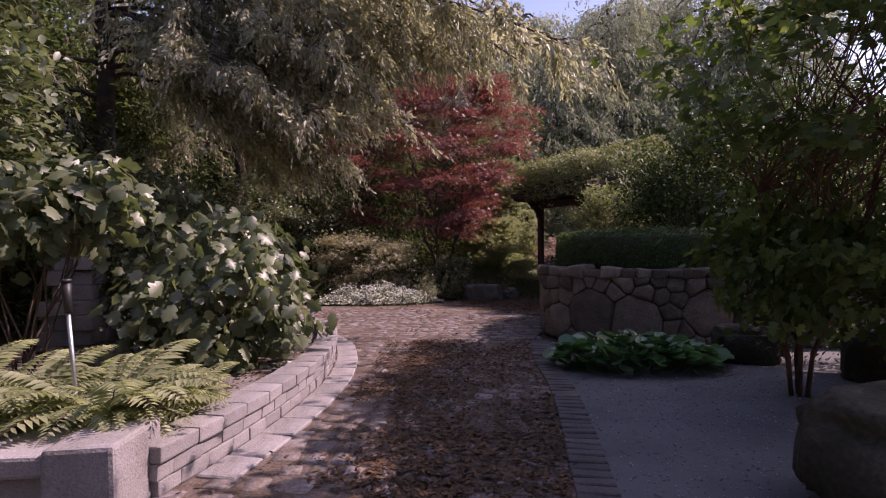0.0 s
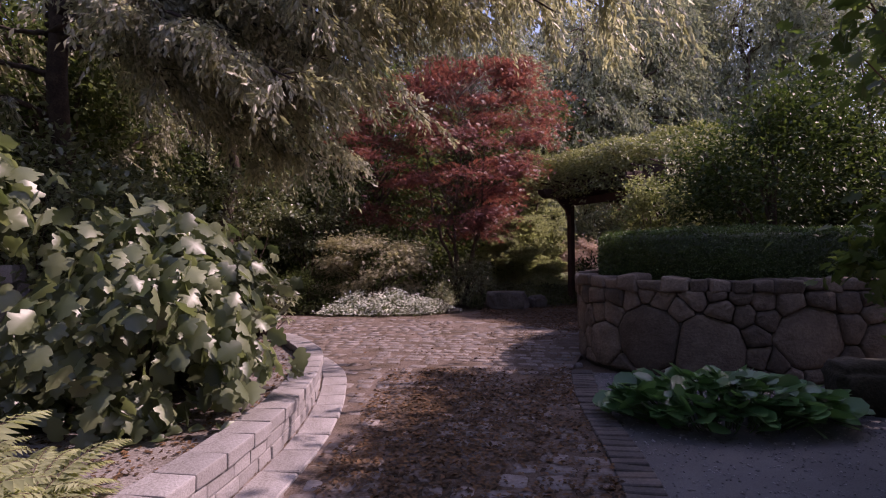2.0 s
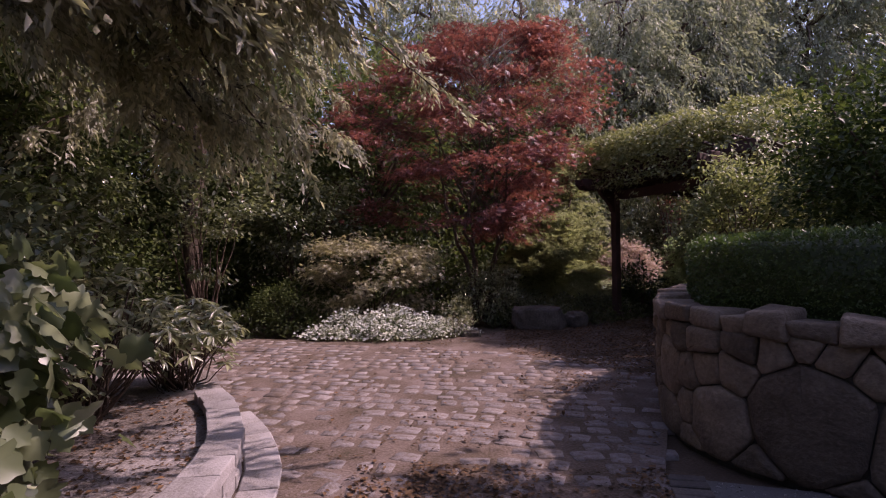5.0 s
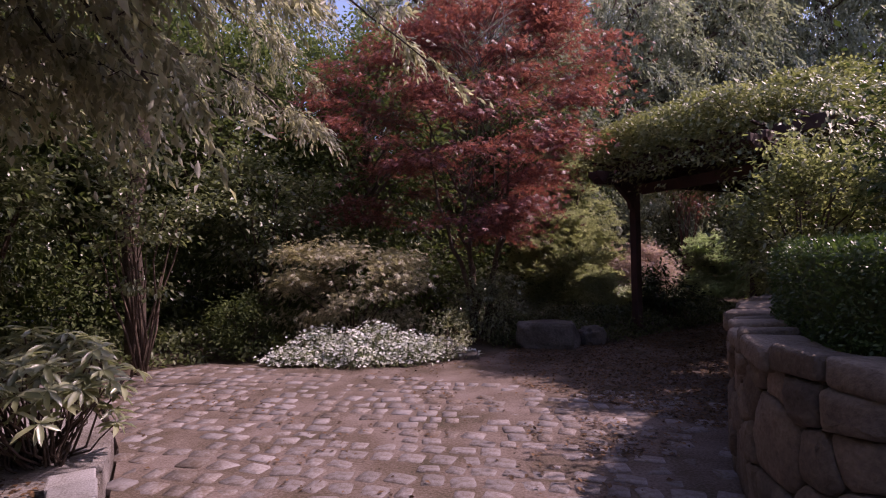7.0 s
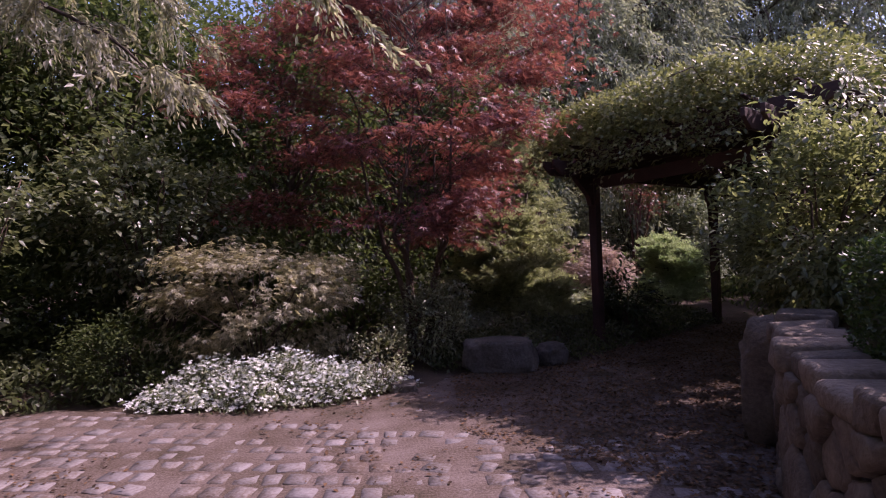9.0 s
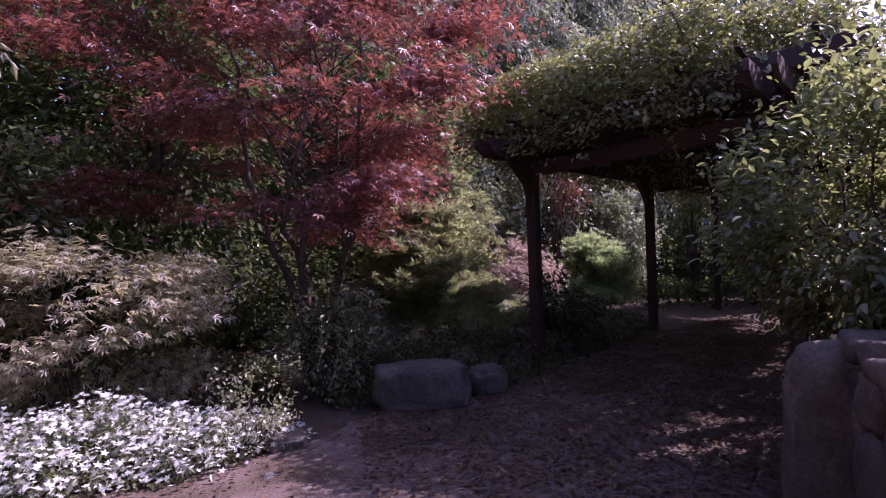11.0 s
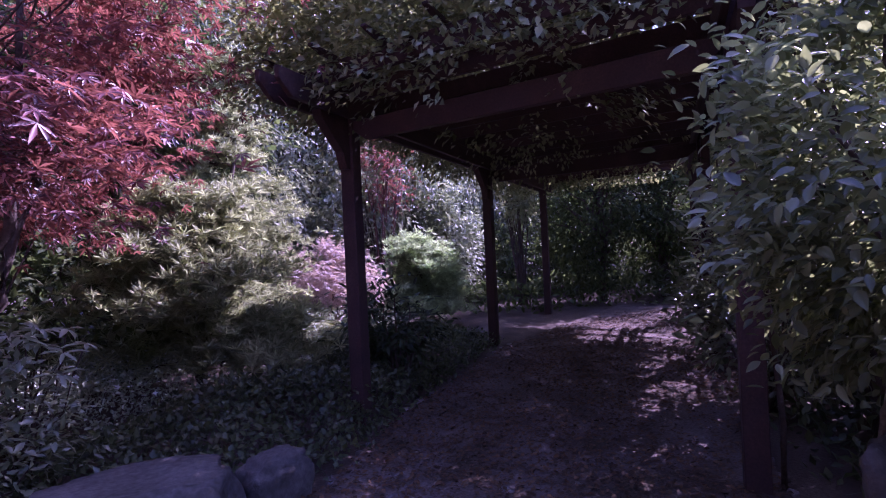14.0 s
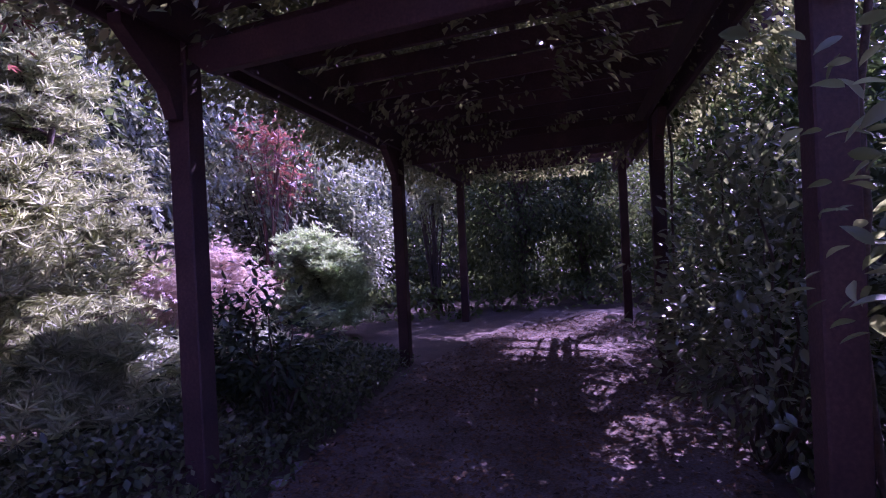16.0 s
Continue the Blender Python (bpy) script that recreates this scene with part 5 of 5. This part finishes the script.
thicket = shrub("thicket", "dark woodland undergrowth beneath the trees", "bush", (-7.5, 15.6, 0), (-7.5, 15.6, 1.0), (1.6, 1.3, 1.0), 4600, (LENS, 0.13, 0.5), L_WOODS, 70, 0.26, 0.6, 0.3, 12, 0.02, group="undergrowth")
for x, y, k, a in ((-9.8, 14.2, 1.1, 30), (-11.5, 16, 1.2, 80), (-8.8, 18.4, 1.2, 140), (-6.2, 17.2, 0.9, 200), (-5.6, 19.8, 1.2, 260), (-3.6, 18.6, 1.0, 310), (-1.8, 20.6, 1.2, 20), (0.4, 21.2, 1.1, 75), (-7.5, 12.0, 0.9, 170), (-8.2, 9.4, 1.0, 15),
                   (2.4, 24.0, 1.2, 160), (-4.6, 22.8, 1.4, 220), (12.9, 26.6, 1.1, 240), (15.9, 22.0, 1.2, 290), (15.2, 25.0, 1.2, 50), (17.4, 19.8, 1.3, 100), (13.6, 17.4, 1.0, 150), (11.6, 14.9, 1.0, 190), (10.4, 27.6, 1.4, 330), (7.6, 28.4, 1.5, 65), (-7.4, 7.6, 1.0, 115), (-7.2, 3.2, 1.1, 230)):
    copy_thing(thicket, pose(x, y, 0, 0, 0, a) @ Matrix.Scale(k, 4))


def far_woods():
    t = tagged(new("far_woods"), "belt of dark woodland closing the distance all round", "woods", kind="stuff")
    n = 42000
    a = rng.random(n) * 6.283
    r = rng.uniform(44, 54, n)
    h = np.array([11 + 3.5 * noise.noise(Vector((math.cos(b) * 4, math.sin(b) * 4, 0))) + 3.5 * noise.noise(Vector((math.cos(b) * 17, math.sin(b) * 17, 5))) for b in a])
    P = np.column_stack([r * np.cos(a), 10 + r * np.sin(a), h * rng.random(n) ** 0.8])
    V, F = blades(P, rng.normal(0, 1, P.shape) - (0, 0, 0.3), rng.normal(0, 1, P.shape), rng.uniform(0.8, 1.9, n), 0.6, LENS)
    mesh_np("leaves", V, F, L_WOODS, t)


far_woods()


# ---- kerb, cobbles and fallen leaves ----
def kerb():
    t = thing("kerb", "row of dark worn bricks edging the cobbled path", "kerb", kind="structure")
    length, at = along(catmull([(0.1, -3), (0.41, 0), (0.82, 3), (1.0, 4.2), (1.15, 5.4), (1.25, 7.0), (1.44, 8.25)], 8))
    data, s_, i = [], 0.0, 0
    for k in range(4):
        data.append(part("brick", block((0.094, 0.25, 0.09), 0.008, 0.004, 900 + k), M_KERB, t))
    while s_ < length:
        ob = data[i] if i < 4 else new("brick", data[i % 4].data)
        ob.parent = t
        p, d = at(s_)
        ob.matrix_local = pose(p[0], p[1], -0.022 + random.uniform(-0.006, 0.006), random.uniform(-2, 2), 0, math.degrees(math.atan2(d[1], d[0])) + random.uniform(-2.5, 2.5))
        s_ += 0.112
        i += 1


kerb()


def cobble_shapes(k):
    """Worn squarish setts: skirt, rounded shoulder and a slightly domed top."""
    shapes = []
    for i in range(k):
        r = random.Random(700 + i)
        a = 8
        outline = []
        for c, g in ((1, -0.78), (1, 0.78), (0.78, 1), (-0.78, 1), (-1, 0.78), (-1, -0.78), (-0.78, -1), (0.78, -1)):
            outline.append((c * r.uniform(0.88, 1.02), g * r.uniform(0.88, 1.02)))
        V = [(x, y, -1) for x, y in outline] + [(x * 0.97, y * 0.97, -0.16) for x, y in outline] + [(x * 0.94, y * 0.94, 0.0 + r.uniform(-0.03, 0.03)) for x, y in outline] + [(0, 0, 0.02)]
        F = []
        for ring in range(2):
            for j in range(a):
                p, q = ring * a + j, ring * a + (j + 1) % a
                F += [(p, q, q + a), (p, q + a, p + a)]
        F += [(2 * a + j, 2 * a + (j + 1) % a, 3 * a) for j in range(a)]
        shapes.append((np.array(V), np.array(F)))
    return shapes


def cobbles():
    t = thing("cobblestones", "worn grey granite cobblestones of the path and plaza", "paving", kind="structure")
    shapes = cobble_shapes(6)
    meshes = []
    row, y = 0, -3.9
    spots = []
    while y < 22:
        x = -6 + 0.1 * (row % 2)
        h = random.uniform(0.17, 0.24)
        while x < 13.5:
            w = random.uniform(0.16, 0.3)
            spots.append((x + w / 2, y + h / 2 + 0.05 * math.sin(x * 0.8), w, h))
            x += w
        y += h
        row += 1
    S = np.array(spots)
    ang = radians(-8)
    C = S[:, :2].copy()
    C = np.column_stack([C[:, 0] * math.cos(ang) - C[:, 1] * math.sin(ang) - 1.2, C[:, 0] * math.sin(ang) + C[:, 1] * math.cos(ang)])
    ok = inside(C, PAVING)
    C, S = C[ok], S[ok]
    band = np.flatnonzero((C[:, 1] > 7.6) & (C[:, 1] < 10.9) & (np.abs(C[:, 0] + 0.1) < 1.55))[:300]
    own = set(band.tolist())
    ch = []
    for i, ((x, y), (_, _, w, h)) in enumerate(zip(C, S)):
        V, F = shapes[i % 6]
        lift, tx, ty = random.uniform(-0.004, 0.005) + 0.007 * noise.noise(Vector((x * 0.9, y * 0.9, 7))) + 0.002 - (0.012 if y + 0.25 * x > 13.0 else 0.0), random.uniform(-1.6, 1.6), random.uniform(-1.6, 1.6)
        rz = -8 + random.uniform(-15, 15)
        lift -= 0.01 * (random.random() < 0.22)
        w, h = w * random.uniform(0.86, 1.0), h * random.uniform(0.84, 1.0)
        if i in own:
            k = i % 6
            while len(meshes) <= k:
                ob = mesh_np("cobblestone", shapes[len(meshes)][0], shapes[len(meshes)][1], M_COBBLE, t)
                meshes.append(ob.data)
                bpy.data.objects.remove(ob)
            ob = new("cobblestone", meshes[k])
            ob.parent = t
            ob.matrix_local = pose(x, y, 0.0015 + lift, tx, ty, rz) @ Matrix.Diagonal((w / 2 - 0.009, h / 2 - 0.009, 0.05, 1))
        else:
            m = np.array(pose(x, y, 0.0015 + lift, tx, ty, rz) @ Matrix.Diagonal((w / 2 - 0.009, h / 2 - 0.009, 0.05, 1)))
            ch.append((V @ m[:3, :3].T + m[:3, 3], F))
    V, F = join(ch)
    tagged(mesh_np("outer_cobbles", V, F, M_COBBLE_REST, t), kind="stuff")


cobbles()


def litter():
    lit = tagged(new("fallen_leaves"), "scattered dry brown leaves on the cobbles and mulch", "leaves", kind="stuff")
    Q = np.concatenate([rng.uniform((-5, -2), (12, 20.5), (45000, 2)), rng.uniform((-0.9, 1.5), (1.6, 8.4), (34000, 2)), rng.uniform((0.4, 10.5), (12, 20), (95000, 2))])
    dens = np.array([noise.noise(Vector((x * 0.7, y * 0.7, 1))) + 0.4 * noise.noise(Vector((x * 2.2, y * 2.2, 4))) for x, y in Q])
    # Real litter, laid thicker on the shaded path partly to darken it there.
    Q = Q[inside(Q, PAVING) & (dens + 0.5 * ((Q[:, 1] < 8.4) & (Q[:, 0] > -0.5)) + 0.8 * (Q[:, 1] + 0.9 * Q[:, 0] > 13.2) > rng.uniform(-0.15, 0.65, len(Q)))]
    P = np.column_stack([Q, np.full(len(Q), 0.016)])
    Q2 = rng.uniform((-5, 2.9), (-1.5, 9.5), (7000, 2))
    Q2 = Q2[inside(Q2, BED)]
    P = np.concatenate([P, np.column_stack([Q2, np.full(len(Q2), 0.21)])])
    V, F = blades(P, rng.normal(0, 1, P.shape) * (1, 1, 0.12), np.array((0, 0, 1.0)) + rng.normal(0, 0.25, P.shape), rng.uniform(0.02, 0.06, len(P)), 0.6, LENS)
    mesh_np("leaves", V, F, L_LITTER, lit)


litter()


def pebbles():
    t = tagged(new("pebbles"), "loose pale pebbles on the gravel bed", "gravel", kind="stuff")
    n = 6500
    Q = rng.uniform((0.8, 2.0), (4.6, 8.2), (n, 2))
    Q = Q[inside(Q, GRAVEL)]
    n = len(Q)
    base = np.array([(1, 0, 0), (-1, 0, 0), (0, 1, 0), (0, -1, 0), (0, 0, 0.7), (0, 0, -0.7)], float)
    F = np.array([(0, 2, 4), (2, 1, 4), (1, 3, 4), (3, 0, 4), (2, 0, 5), (1, 2, 5), (3, 1, 5), (0, 3, 5)])
    size = rng.uniform(0.005, 0.014, n)[:, None, None]
    V = np.column_stack([Q, np.full(n, -0.005)])[:, None, :] + (base[None] + rng.normal(0, 0.22, (n, 6, 3))) * size
    mesh_np("stones", V.reshape(-1, 3), (F[None] + 6 * np.arange(n)[:, None, None]).reshape(-1, 3), M_PEBBLE, t, True)


pebbles()
